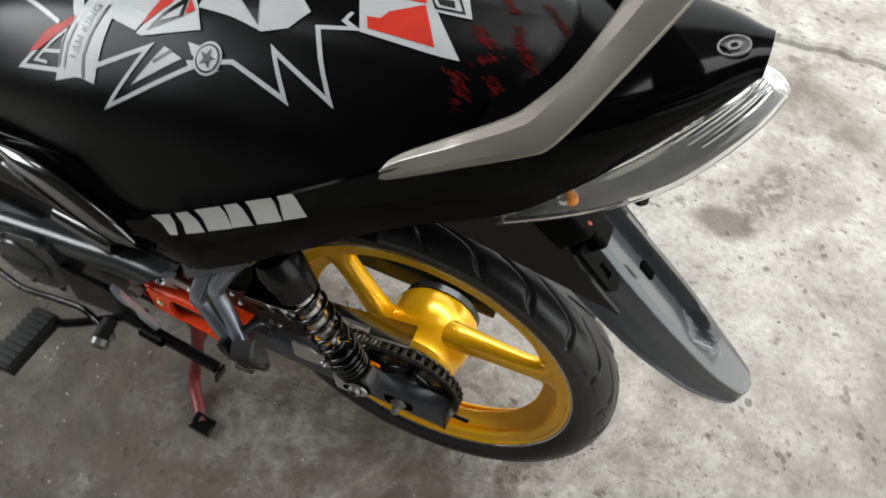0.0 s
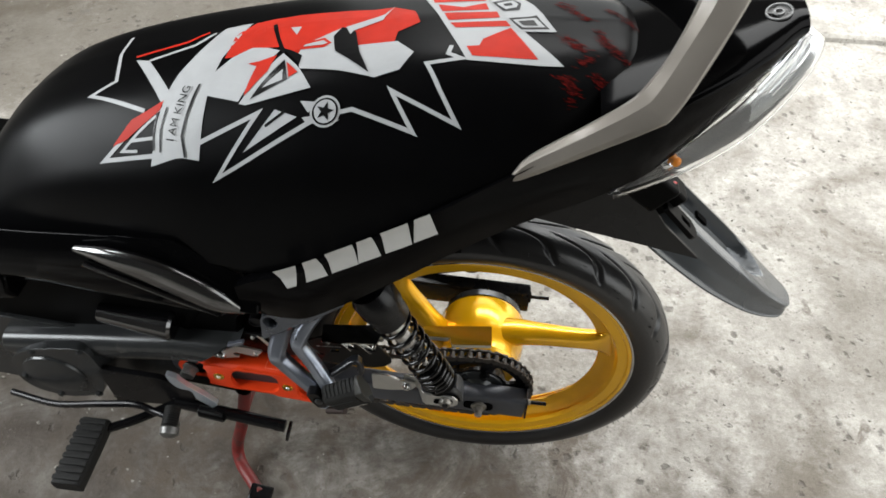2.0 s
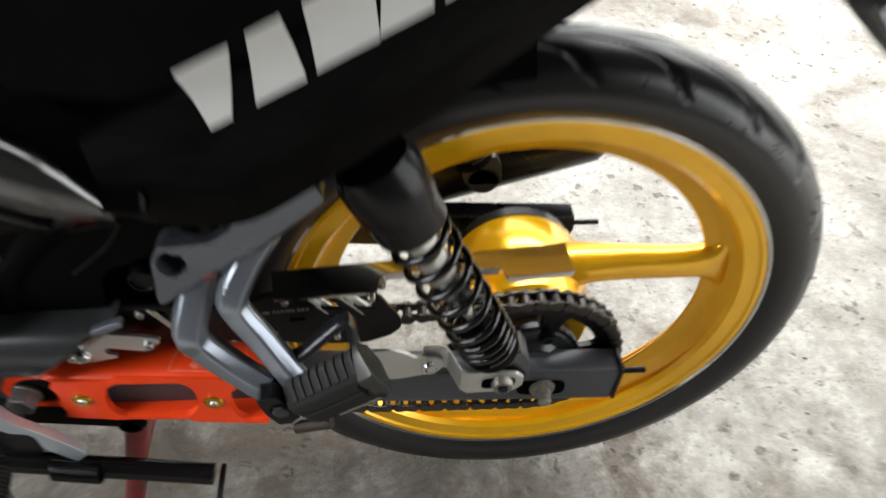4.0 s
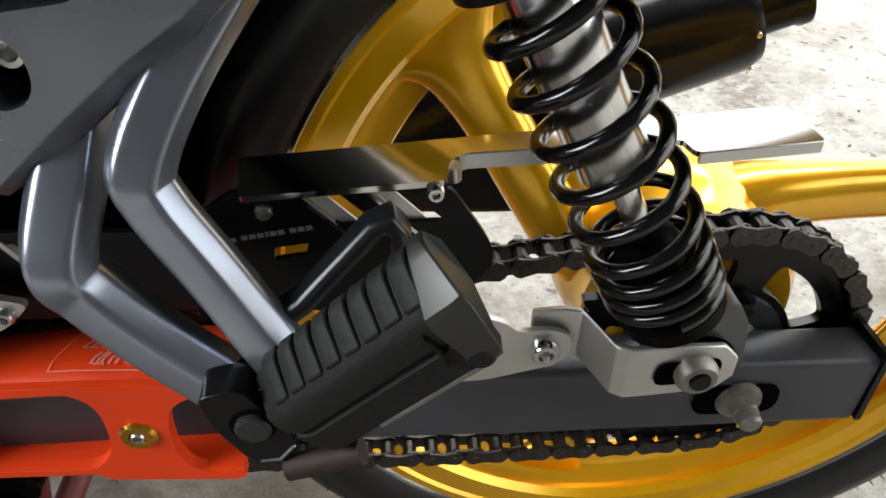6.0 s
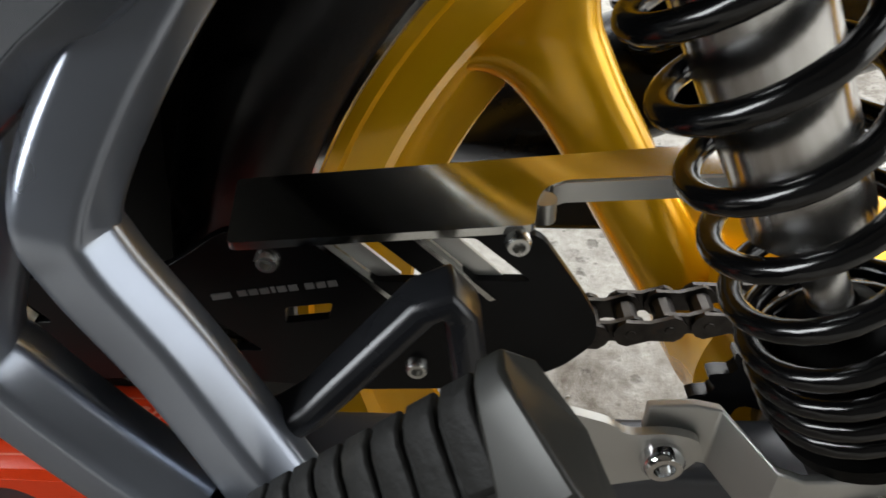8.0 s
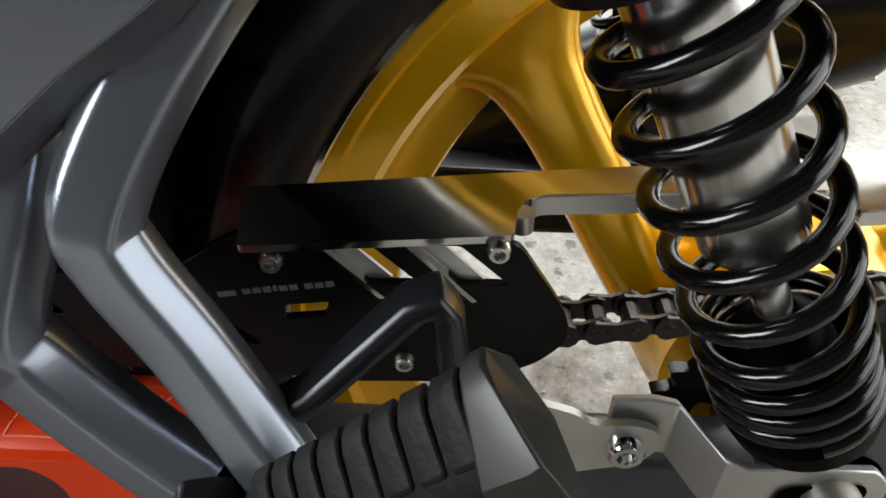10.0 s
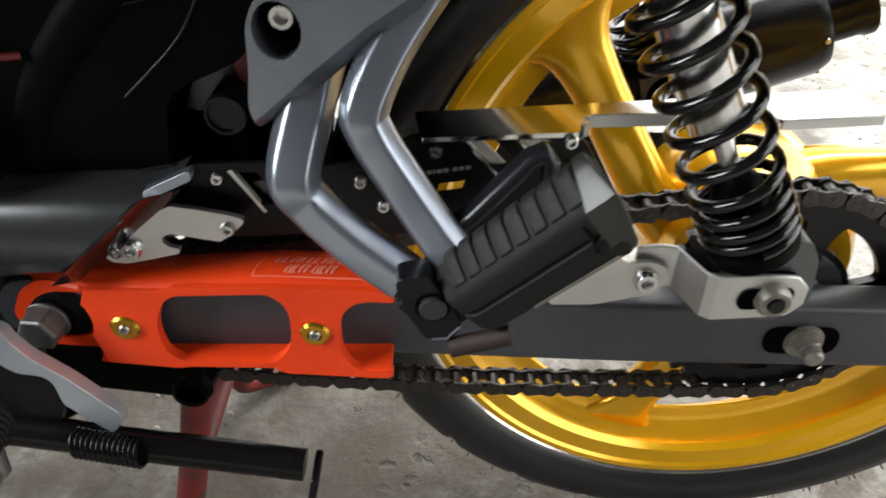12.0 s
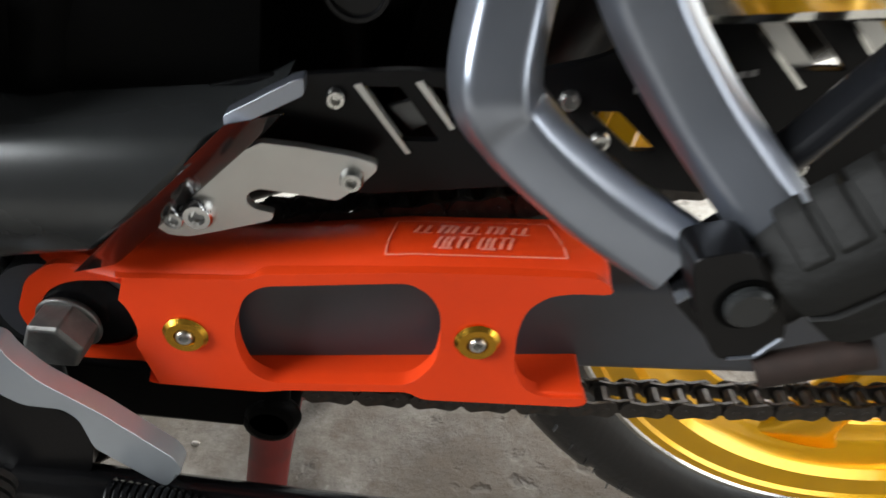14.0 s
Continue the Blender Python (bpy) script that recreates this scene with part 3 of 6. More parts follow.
def chain_path():
    """Places one pitch apart along the chain, with the direction there."""
    pts, step = [], 0.0127
    front, fr = Vector((-0.505, 0, 0.300)), 0.031
    top_a = math.radians(95.5)
    p0 = Vector((PITCH_R * math.cos(top_a), 0, HUB.z + PITCH_R * math.sin(top_a)))
    f0 = Vector((front.x + fr * math.cos(top_a), 0, front.z + fr * math.sin(top_a)))
    run = [f0.lerp(p0, i / 60) - Vector((0, 0, 0.003 * math.sin(math.pi * i / 60))) for i in range(61)]
    run += [HUB + Vector((PITCH_R * math.cos(top_a - math.radians(i * 3)), 0, PITCH_R * math.sin(top_a - math.radians(i * 3)))) for i in range(1, 63)]
    p1, f1 = run[-1].copy(), Vector((front.x + fr * math.cos(math.radians(-95)), 0, front.z + fr * math.sin(math.radians(-95))))
    run += [p1.lerp(f1, i / 60) - Vector((0, 0, 0.011 * math.sin(math.pi * i / 60))) for i in range(1, 61)]
    run += [front + Vector((fr * math.cos(math.radians(-95 - i * 6)), 0, fr * math.sin(math.radians(-95 - i * 6)))) for i in range(1, 28)]
    walked, target = 0.0, 0.0
    for a, b in zip(run, run[1:]):
        d = (b - a).length
        while target <= walked + d:
            pts.append(a.lerp(b, (target - walked) / d))
            target += step
        walked += d
    return pts


def link_mesh(wide, name):
    """A roller-chain link, half a pitch each way: two waisted plates, pins and rollers."""
    bm = bmesh.new()
    half, r, waist = 0.00635, 0.0058, 0.0040
    for s in (-1, 1):
        ring = []
        for cx, a0 in ((half, -75), (-half, 105)):
            for i in range(6):
                a = math.radians(a0 + 150 * i / 5)
                ring.append((cx + r * math.cos(a), r * math.sin(a)))
            ring.append((0, waist if cx > 0 else -waist))
        plate(bm, ring, s * wide, s * (wide + 0.0016))
    for cx in (half, -half):
        lathe(bm, (cx, -0.0085, 0), (0, 1, 0), [(0, 0.0016), (0.0008, 0.0021), (0.0162, 0.0021), (0.017, 0.0016)], 8)
        lathe(bm, (cx, -0.0042, 0), (0, 1, 0), [(0, 0.0040), (0.0084, 0.0040)], 10)
    me = bpy.data.meshes.new(name)
    bmesh.ops.recalc_face_normals(bm, faces=bm.faces)
    bm.to_mesh(me)
    bm.free()
    me.materials.append(CHAIN)
    me.polygons.foreach_set("use_smooth", [True] * len(me.polygons))
    me.set_sharp_from_angle(angle=radians(30))
    return me


inner_link, outer_link = link_mesh(0.0048, "inner_link"), link_mesh(0.0066, "outer_link")
bm = bmesh.new()
lathe(bm, (-0.505, CY - 0.004, 0.300), (0, 1, 0), [(0, 0.012), (0, 0.028), (0.008, 0.028), (0.008, 0.012)], 30)
chain = part("drive_chain", bm, SATIN, bike, "dark oily roller drive chain")
stops = chain_path()
for i in range(len(stops) - 1):
    a, b = stops[i], stops[i + 1]
    link = new("chain_link", inner_link if i % 2 else outer_link)
    link.parent = chain
    d = (b - a).normalized()
    link.matrix_local = Matrix.Translation(((a.x + b.x) / 2, CY, (a.z + b.z) / 2)) @ Matrix.Rotation(-math.atan2(d.z, d.x), 4, "Y")

# ---- swingarm ----
bm = bmesh.new()
arm_path = [Vector((x, -0.097, z)) for x, z in ((-0.435, 0.3245), (-0.30, 0.3175), (-0.10, 0.3050), (0.071, 0.2990))]
sweep(bm, arm_path, 0.0225, 0.0135, n=32, power=9)
swingarm = part("swingarm", bm, SWING, bike, "dark grey box-section steel swingarm", bevel=0.0)
bm = bmesh.new()
sweep(bm, [Vector((p.x, 0.10, p.z)) for p in arm_path], 0.0225, 0.0135, n=32, power=9)
part("swingarm_tube", bm, SATIN, swingarm)
bm = bmesh.new()
lathe(bm, (0.070, 0.10, 0.303), (1, 0, 0), [(0, 0.010), (0.004, 0.010), (0.005, 0.003), (0.034, 0.003)], 12)
part("far_adjuster", bm, SATIN, swingarm)
bm = bmesh.new()
rod(bm, (-0.435, -0.11, 0.327), (-0.435, 0.11, 0.327), 0.022, 32)
part("pivot_tube", bm, SWING, swingarm)
# flat dark oval on the arm: painted shade, no slot is cut
bm = bmesh.new()
plate(bm, round_corners([(-0.0190, 0.2920), (0.0250, 0.2905), (0.0250, 0.3110), (-0.0190, 0.3125)], 0.010, 6), -0.1118, -0.1108)
part("axle_slot_shade", bm, SLOT_SHADE, swingarm, "flat dark oval painted as the axle slot's shade")
bm = bmesh.new()
lathe(bm, (0.004, -0.111, 0.302), (0, -1, 0), [(0, 0.0115), (0.002, 0.0115), (0.0025, 0.008)], 32)
part("axle_washer", bm, WORN_STEEL, swingarm, "grey steel axle washer")
screw(swingarm, (0.004, -0.1135, 0.302), (0, -1, 0), 0.0072, 0.008, WORN_STEEL, "axle_nut", True)
bm = bmesh.new()
lathe(bm, (0.004, -0.118, 0.302), (0, -1, 0), [(0, 0.0056), (0.009, 0.0056), (0.0105, 0.004)], 20)
part("axle_end", bm, WORN_STEEL, swingarm)
bm = bmesh.new()
box(bm, (0.0735, -0.097, 0.303), (0.003, 0.030, 0.047))
lathe(bm, (0.073, -0.097, 0.303), (1, 0, 0), [(0, 0.003), (0.030, 0.003)], 12)
part("chain_adjuster", bm, SATIN, swingarm, "steel chain adjuster plate and screw")
screw(swingarm, (0.075, -0.097, 0.303), (1, 0, 0), 0.005, 0.005, WORN_STEEL, "adjuster_nut", True)
bm = bmesh.new()
lathe(bm, (-0.4290, -0.1100, 0.3235), (-0.12, -1, -0.05), [(0, 0.0100), (0.0030, 0.0126), (0.0045, 0.0126), (0.0046, 0.0115)], 36)
lathe(bm, (-0.4290, -0.1130, 0.3235), (-0.12, -1, -0.05), [(0, 0.0118), (0.0125, 0.0118), (0.0140, 0.0104)], 6)
part("pivot_bolt", bm, DULL_STEEL, swingarm, "large steel swingarm pivot bolt head", smooth=30, bevel=0.0006)
bm = bmesh.new()
lathe(bm, (-0.4240, -0.105, 0.3260), (0, -1, 0), [(0, 0.0195), (0.006, 0.0195), (0.0065, 0.014)], 32)
part("pivot_washer", bm, SATIN, swingarm)

# ---- orange-red swingarm guard ----
guard_slope = lambda p: Vector((p.x, p.y - 0.069 * (p.x + 0.3293) + (0.007 if p.x < -0.4036 and p.y < -0.118 else 0.0), p.z))
bm = bmesh.new()
guard_outline = round_corners([(-0.4490, 0.3270), (-0.4400, 0.3430), (-0.4275, 0.3510), (-0.4000, 0.3510), (-0.3535, 0.3520), (-0.3495, 0.3545), (-0.2990, 0.3575), (-0.2660, 0.3578), (-0.2360, 0.3575), (-0.2305, 0.3505),
                               (-0.2460, 0.3505), (-0.2535, 0.3485), (-0.2600, 0.3420), (-0.2625, 0.3310), (-0.2630, 0.3146), (-0.2591, 0.3030), (-0.2510, 0.2985), (-0.2355, 0.2992), (-0.2345, 0.2965), (-0.2380, 0.2940),
                               (-0.2974, 0.2945), (-0.3020, 0.2985), (-0.3518, 0.2965), (-0.3580, 0.2950), (-0.4035, 0.2976), (-0.4055, 0.3026), (-0.4324, 0.3030), (-0.4470, 0.3120)], 0.004, 3)
window_hole = round_corners([(-0.3635, 0.3300), (-0.3575, 0.3440), (-0.3505, 0.3492), (-0.3040, 0.3525), (-0.2985, 0.3525), (-0.2920, 0.3474), (-0.2890, 0.3400), (-0.2893, 0.3260), (-0.2915, 0.3150), (-0.2970, 0.3072),
                             (-0.3025, 0.3025), (-0.3550, 0.3005), (-0.3627, 0.3065), (-0.3646, 0.3190)], 0.004, 3)
pivot_hole = round_corners([(-0.4420, 0.3240), (-0.4345, 0.3375), (-0.4230, 0.3432), (-0.4050, 0.3437), (-0.4010, 0.3372), (-0.3997, 0.3247), (-0.4056, 0.3141), (-0.4146, 0.3100), (-0.4259, 0.3095), (-0.4370, 0.3100), (-0.4420, 0.3165)], 0.006, 4)
plate(bm, guard_outline, -0.1260, -0.1195, (window_hole, pivot_hole), guard_slope)
guard = part("swingarm_guard", bm, ORANGE, bike, "orange-red painted metal swingarm guard", bevel=0.0016, segments=3)
bm = bmesh.new()
rings(bm, [[guard_slope(Vector((x, y, z))) for y, z in ((-0.1250, zt - 0.0040), (-0.1205, zt), (-0.112, zt + 0.001), (-0.082, zt - 0.009), (-0.080, zt - 0.013), (-0.112, zt - 0.004), (-0.1205, zt - 0.006))]
           for x, zt in ((-0.436, 0.3480), (-0.4275, 0.3525), (-0.400, 0.3530), (-0.3530, 0.3545), (-0.300, 0.3590), (-0.236, 0.3590), (-0.2325, 0.3570))])
part("guard_top", bm, ORANGE, guard, bevel=0.0008)
bm = bmesh.new()
rings(bm, [[guard_slope(Vector((x, y, z))) for y, z in ((-0.1245, 0.2955 + d), (-0.1245, 0.2995 + d), (-0.1020, 0.3005 + d), (-0.1020, 0.2965 + d))] for x, d in ((-0.404, 0.0018), (-0.300, 0.0005), (-0.2358, 0.0))])
part("guard_lip", bm, ORANGE, guard, bevel=0.001)
for x, z in ((-0.3823, 0.3253), (-0.2763, 0.3270)):
    bm = bmesh.new()
    at = guard_slope(Vector((x, -0.1260, z)))
    lathe(bm, at, (0, -1, 0), [(0, 0.0083), (0.0008, 0.0083), (0.0022, 0.0068), (0.0022, 0.0040), (0.0006, 0.0036)], 32)
    ring = part("gold_washer", bm, BRASS, guard, "gold anodised cup washer")
    screw(ring, at, (0, -1, 0), 0.0034, 0.0030, STEEL, "socket_screw")
# engraved frame and mark on the guard's top
def on_guard_top(x, y):
    """A place just above the guard's sloping top face."""
    high = float(np.interp(x, (-0.353, -0.300, -0.236), (0.3545, 0.3590, 0.3590))) + float(np.interp(y, (-0.1205, -0.112, -0.082), (0.0, 0.001, -0.009)))
    return guard_slope(Vector((x, y, high + 0.0004)))


def engraved_line(bm, a, b, wide):
    a, b = Vector(a), Vector(b)
    side = (b - a).normalized().orthogonal() * wide / 2
    rows = [[bm.verts.new(on_guard_top(*(a.lerp(b, k / 6) + side * e))) for e in (-1, 1)] for k in range(7)]
    for p, q in zip(rows, rows[1:]):
        bm.faces.new((p[0], p[1], q[1], q[0]))


bm = bmesh.new()
corners = [(-0.3075, -0.1185), (-0.2465, -0.1185), (-0.2495, -0.0900), (-0.3050, -0.0900)]
for a, b in zip(corners, corners[1:] + corners[:1]):
    engraved_line(bm, a, b, 0.0007)
part("engraved_frame", bm, ENGRAVED, guard, smooth=0)
bm = bmesh.new()
for row, (y, x0, x1, count) in enumerate(((-0.0990, -0.2990, -0.2560, 5), (-0.1110, -0.2910, -0.2620, 4))):
    w = (x1 - x0) / count
    for k in range(count):
        x = x0 + (k + 0.5) * w
        for dx in (-0.28, 0.05, 0.30) if (k + row) % 2 else (-0.25, 0.15):
            engraved_line(bm, (x + dx * w - 0.0012, y - 0.0042), (x + dx * w + 0.0012, y + 0.0042), w * 0.17)
        engraved_line(bm, (x - 0.3 * w, y + 0.0042 * (1 if k % 2 else -1)), (x + 0.35 * w, y + 0.0042 * (1 if k % 2 else -1)), 0.0011)
tagged(part("engraved_mark", bm, ENGRAVED, guard, "pale engraved emblem bars", smooth=0), kind="stuff")

# ---- chain guard: black plate with slots and a bright top flange ----
bm = bmesh.new()
cg_outline = round_corners([(-0.400, 0.4038), (-0.345, 0.4145), (-0.300, 0.4172), (-0.262, 0.4160), (-0.238, 0.4218), (-0.221, 0.4340), (-0.1395, 0.4345), (-0.1269, 0.4141), (-0.1225, 0.4050), (-0.1225, 0.3960),
                            (-0.1310, 0.3860), (-0.150, 0.3760), (-0.190, 0.3735), (-0.224, 0.3760), (-0.262, 0.3758), (-0.310, 0.3718), (-0.345, 0.3718), (-0.400, 0.3678)], 0.004, 3)


def slanted(x, z, wide, run, drop):
    return round_corners([(x, z), (x + wide, z), (x + wide + run, z - drop), (x + run * 1.06, z - drop)], 0.0012, 2)


cg_slots = [slanted(-0.1985, 0.4330, 0.0165, 0.0150, 0.0150), slanted(-0.1712, 0.4330, 0.0155, 0.0145, 0.0140), slanted(-0.3135, 0.4115, 0.0130, 0.0120, 0.0190), slanted(-0.2940, 0.4115, 0.0070, 0.0080, 0.0120),
            round_corners([(-0.2085, 0.4075), (-0.1950, 0.4096), (-0.1967, 0.4035), (-0.2096, 0.4015)], 0.001, 2), slanted(-0.2410, 0.4038, 0.009, 0.014, 0.014)]
slope_y = lambda p: Vector((p.x, p.y - 0.055 * (p.x + 0.2086), p.z))
plate(bm, cg_outline, -0.1075, -0.1045, cg_slots, slope_y)
chain_guard = part("chain_guard", bm, ANODISED, bike, "black anodised chain guard plate with slanted slots", bevel=0.0006)
bm = bmesh.new()
flange = [(-0.2165, -0.1155), (-0.1410, -0.1105), (-0.1392, -0.0990), (-0.1365, -0.0940), (-0.1310, -0.0908), (-0.0436, -0.0880), (-0.0420, -0.0965), (-0.0400, -0.0985), (0.0135, -0.0935), (0.0112, -0.0620), (-0.1000, -0.0750), (-0.2205, -0.0870)]
vs = []
for z in (0.4346, 0.4370):
    vs.append([bm.verts.new((x, y, z)) for x, y in round_corners(flange, 0.0022, 3)])
bm.faces.new(vs[1])
bm.faces.new(vs[0][::-1])
for i in range(len(vs[0])):
    j = (i + 1) % len(vs[0])
    bm.faces.new((vs[0][i], vs[0][j], vs[1][j], vs[1][i]))
bm.normal_update()
bmesh.ops.triangulate(bm, faces=[f for f in bm.faces if len(f.verts) > 4])
part("top_flange", bm, ALU, chain_guard, "mirror-bright aluminium top flange", smooth=20)
bm = bmesh.new()
rings(bm, [[Vector((x, y, z)) for y, z in ((y0 - 0.0006, 0.4366), (y0 - 0.0006, 0.4302), (y0 + 0.0016, 0.4302), (y0 + 0.0016, 0.4366))] for x, y0 in ((-0.1345, -0.0930), (-0.1310, -0.0912), (-0.0460, -0.0884))])
rings(bm, [[Vector((x, y, z)) for y, z in ((y0 - 0.0006, 0.4366), (y0 - 0.0006, 0.4318), (y0 + 0.0016, 0.4318), (y0 + 0.0016, 0.4366))] for x, y0 in ((-0.0400, -0.0986), (0.0125, -0.0936))])
lathe(bm, (-0.1375, -0.0985, 0.4300), (0, 0, 1), [(0, 0.0034), (0.0064, 0.0034)], 20)
part("flange_lip", bm, SATIN_ALU, chain_guard)
for x in (-0.1990, -0.1716):
    bm = bmesh.new()
    plate(bm, [(x - 0.0004, 0.4335), (x + 0.0016, 0.4335), (x + 0.0212, 0.4128), (x + 0.0196, 0.4122)], -0.1082, -0.1040)
    for v in bm.verts:
        v.co = slope_y(v.co)
    part("slot_edge", bm, ALU, chain_guard, "bright milled slot edge")
for x in (-0.1990, -0.1716):
    bm = bmesh.new()
    plate(bm, [(x + 0.0016, 0.4340), (x + 0.0090, 0.4340), (x + 0.0235, 0.4186), (x + 0.0172, 0.4176)], -0.1052, -0.1040)
    for v in bm.verts:
        v.co = slope_y(v.co)
    part("slot_face", bm, SATIN_ALU, chain_guard, "brushed metal inner slot face")
for x0, z0, x1, z1 in ((-0.3139, 0.4122, -0.2992, 0.3883), (-0.2945, 0.4132, -0.2844, 0.3975)):
    bm = bmesh.new()
    plate(bm, [(x0 - 0.0012, z0), (x0 + 0.0012, z0 + 0.0006), (x1 + 0.0010, z1), (x1 - 0.0006, z1 - 0.0004)], -0.1082, -0.1045)
    for v in bm.verts:
        v.co = slope_y(v.co)
    part("slot_edge", bm, SATIN_ALU, chain_guard, "bright milled slot edge")
    bm = bmesh.new()
    plate(bm, [(x0 + 0.0080, 0.4020), (x0 + 0.0180, 0.4045), (x0 + 0.0225, 0.3955), (x0 + 0.0160, 0.3925)], -0.1010, -0.0990)
    for v in bm.verts:
        v.co = slope_y(v.co)
    part("guard_tab", bm, SHOCK_EYE, chain_guard, "dull metal tab behind the slot", bevel=0.0006)
for x, z in ((-0.2100, 0.4255), (-0.1450, 0.4325), (-0.3210, 0.4080), (-0.2480, 0.4078), (-0.2370, 0.3938), (-0.1729, 0.3854)):
    screw(chain_guard, slope_y(Vector((x, -0.1075, z))), (0, -1, 0), 0.0034, 0.0030, STEEL, "socket_screw")
bm = bmesh.new()
x = -0.2285
for wide in (0.0055, 0.0, 0.0024, 0.0024, 0.0024, 0.0010, 0.0024, 0.0024, 0.0, 0.0024, 0.0024, 0.0024):
    if wide:
        box(bm, slope_y(Vector((x + wide / 2, -0.1077, 0.4116 + (x + 0.2285) * 0.165))), (wide, 0.0004, 0.0020), Matrix.Rotation(radians(-9), 3, "Y"))
    x += wide + 0.0008 if wide else 0.0014
part("marking", bm, GREY_INK, chain_guard, "small grey printed marking")

# bright bracket between guard and swingarm
bm = bmesh.new()
bracket_outline = round_corners([(-0.3868, 0.3682), (-0.3847, 0.3718), (-0.3728, 0.3820), (-0.3569, 0.3923), (-0.3446, 0.3984), (-0.3317, 0.3964), (-0.3166, 0.3930), (-0.3088, 0.3903), (-0.3086, 0.3877), (-0.3154, 0.3811),
                                 (-0.3228, 0.3762), (-0.3330, 0.3784), (-0.3476, 0.3814), (-0.3519, 0.3797), (-0.3531, 0.3762), (-0.3507, 0.3734), (-0.3445, 0.3716), (-0.3456, 0.3687), (-0.3624, 0.3649), (-0.3750, 0.3624), (-0.3820, 0.3634)], 0.0015, 3)
plate(bm, bracket_outline, -0.1130, -0.1095)
bracket = part("guard_bracket", bm, SATIN_ALU, bike, "satin aluminium chain guard bracket", bevel=0.0007)
screw(bracket, (-0.3170, -0.1130, 0.3850), (0, -1, 0), 0.0040, 0.0035, STEEL, "socket_screw")
screw(bracket, (-0.3690, -0.1130, 0.3730), (0, -1, 0), 0.0056, 0.0045, CHROME, "socket_screw")
screw(bracket, (-0.3776, -0.1135, 0.3712), (0, -1, 0), 0.0038, 0.0030, CHROME, "socket_screw")

# ---- shock absorbers ----
def shock(low, top, name_label):
    low, top = Vector(low), Vector(top)
    y = low.y
    axis = (top - low).normalized()
    bm = bmesh.new()
    lathe(bm, low + axis * 0.050, axis, [(0, 0.0052), (0.075, 0.0052)], 24)
    s = part("shock_absorber", bm, SHOCK_CHROME, bike, name_label)
    bm = bmesh.new()
    lathe(bm, low + axis * 0.098, axis, [(0, 0.0055), (0.0005, 0.0120), (0.003, 0.0136), (0.092, 0.0136), (0.093, 0.006)], 36)
    part("damper_body", bm, SHOCK_CHROME, s, "bare metal damper body")
    bm = bmesh.new()
    m, turns, path = frame_to(axis), 10.2, []
    spread = curve((0, 0), (0.12, 0.050), (0.35, 0.185), (0.60, 0.48), (0.85, 0.81), (1, 1))
    for i in range(int(turns * 28) + 1):
        f = i / (turns * 28)
        a = 2 * math.pi * turns * f
        path.append(low + axis * (0.036 + 0.150 * spread(f)) + m @ Vector((0.0212 * math.cos(a), 0.0212 * math.sin(a), 0)))
    sweep(bm, path, 0.0030, 0.0030, side=axis, n=12)
    part("coil_spring", bm, COIL, s, "gloss black coil spring", smooth=60)
    bm = bmesh.new()
    lathe(bm, low + axis * 0.022, axis, [(0, 0.013), (0.003, 0.0215), (0.011, 0.0230), (0.014, 0.0200), (0.022, 0.0185), (0.026, 0.0150), (0.036, 0.0140), (0.046, 0.0105), (0.050, 0.0060)], 36)
    part("spring_seat", bm, BLACK, s, "black lower spring seat and bump stop")
    bm = bmesh.new()
    lathe(bm, low + axis * 0.176, axis, [(0, 0.021), (0.002, 0.0255), (0.020, 0.0262), (0.026, 0.0280), (0.050, 0.0285), (0.060, 0.024), (0.064, 0.010)], 44)
    part("spring_cover", bm, SATIN, s, "black plastic upper spring cover")
    bm = bmesh.new()
    lathe(bm, low - Vector((0, 0.011, 0)), (0, 1, 0), [(0, 0.0085), (0, 0.0165), (0.022, 0.0165), (0.022, 0.0085)], 32)
    plate(bm, round_corners([(low.x - 0.019, low.z - 0.004), (low.x + 0.020, low.z - 0.004), (low.x + 0.017, low.z + 0.022), (low.x + 0.010, low.z + 0.034), (low.x - 0.026, low.z + 0.022)], 0.003, 3), y - 0.011, y + 0.011)
    part("lower_eye", bm, SHOCK_EYE, s, "grey cast lower eye of the shock absorber", bevel=0.0012)
    return s


shock((-0.0388, -0.1263, 0.3580), (-0.1424, -0.1192, 0.5700), "left rear shock absorber with black coil spring")
shock((-0.0290, 0.1180, 0.3580), (-0.1326, 0.1180, 0.5700), "right rear shock absorber with black coil spring")

# bright shock and swingarm link bracket
bm = bmesh.new()
corners = [Vector(p) for p in ((-0.105, -0.1150, 0.3610), (-0.092, -0.1165, 0.3625), (-0.085, -0.1185, 0.3625), (-0.0755, -0.1385, 0.3605), (-0.0700, -0.1415, 0.3605), (-0.033, -0.1425, 0.3625), (-0.026, -0.1427, 0.3628))]
bend = [a.lerp(b, k / 4) for a, b in zip(corners, corners[1:]) for k in range(4)] + [corners[-1]]
high = curve((0, 0.0125), (0.17, 0.0130), (0.33, 0.0130), (0.5, 0.0135), (0.66, 0.0140), (0.83, 0.0125), (0.92, 0.009), (1, 0.005))
loops = []
for i, p in enumerate(bend):
    t = i / (len(bend) - 1)
    h = high(t)
    loops.append([p + Vector((0, -0.0015, -h)), p + Vector((0, -0.0015, h)), p + Vector((0, 0.0015, h)), p + Vector((0, 0.0015, -h))])
rings(bm, loops)
link_plate = part("shock_link", bm, SATIN_ALU, bike, "bent satin aluminium shock link plate", bevel=0.0010, smooth=35)
bm = bmesh.new()
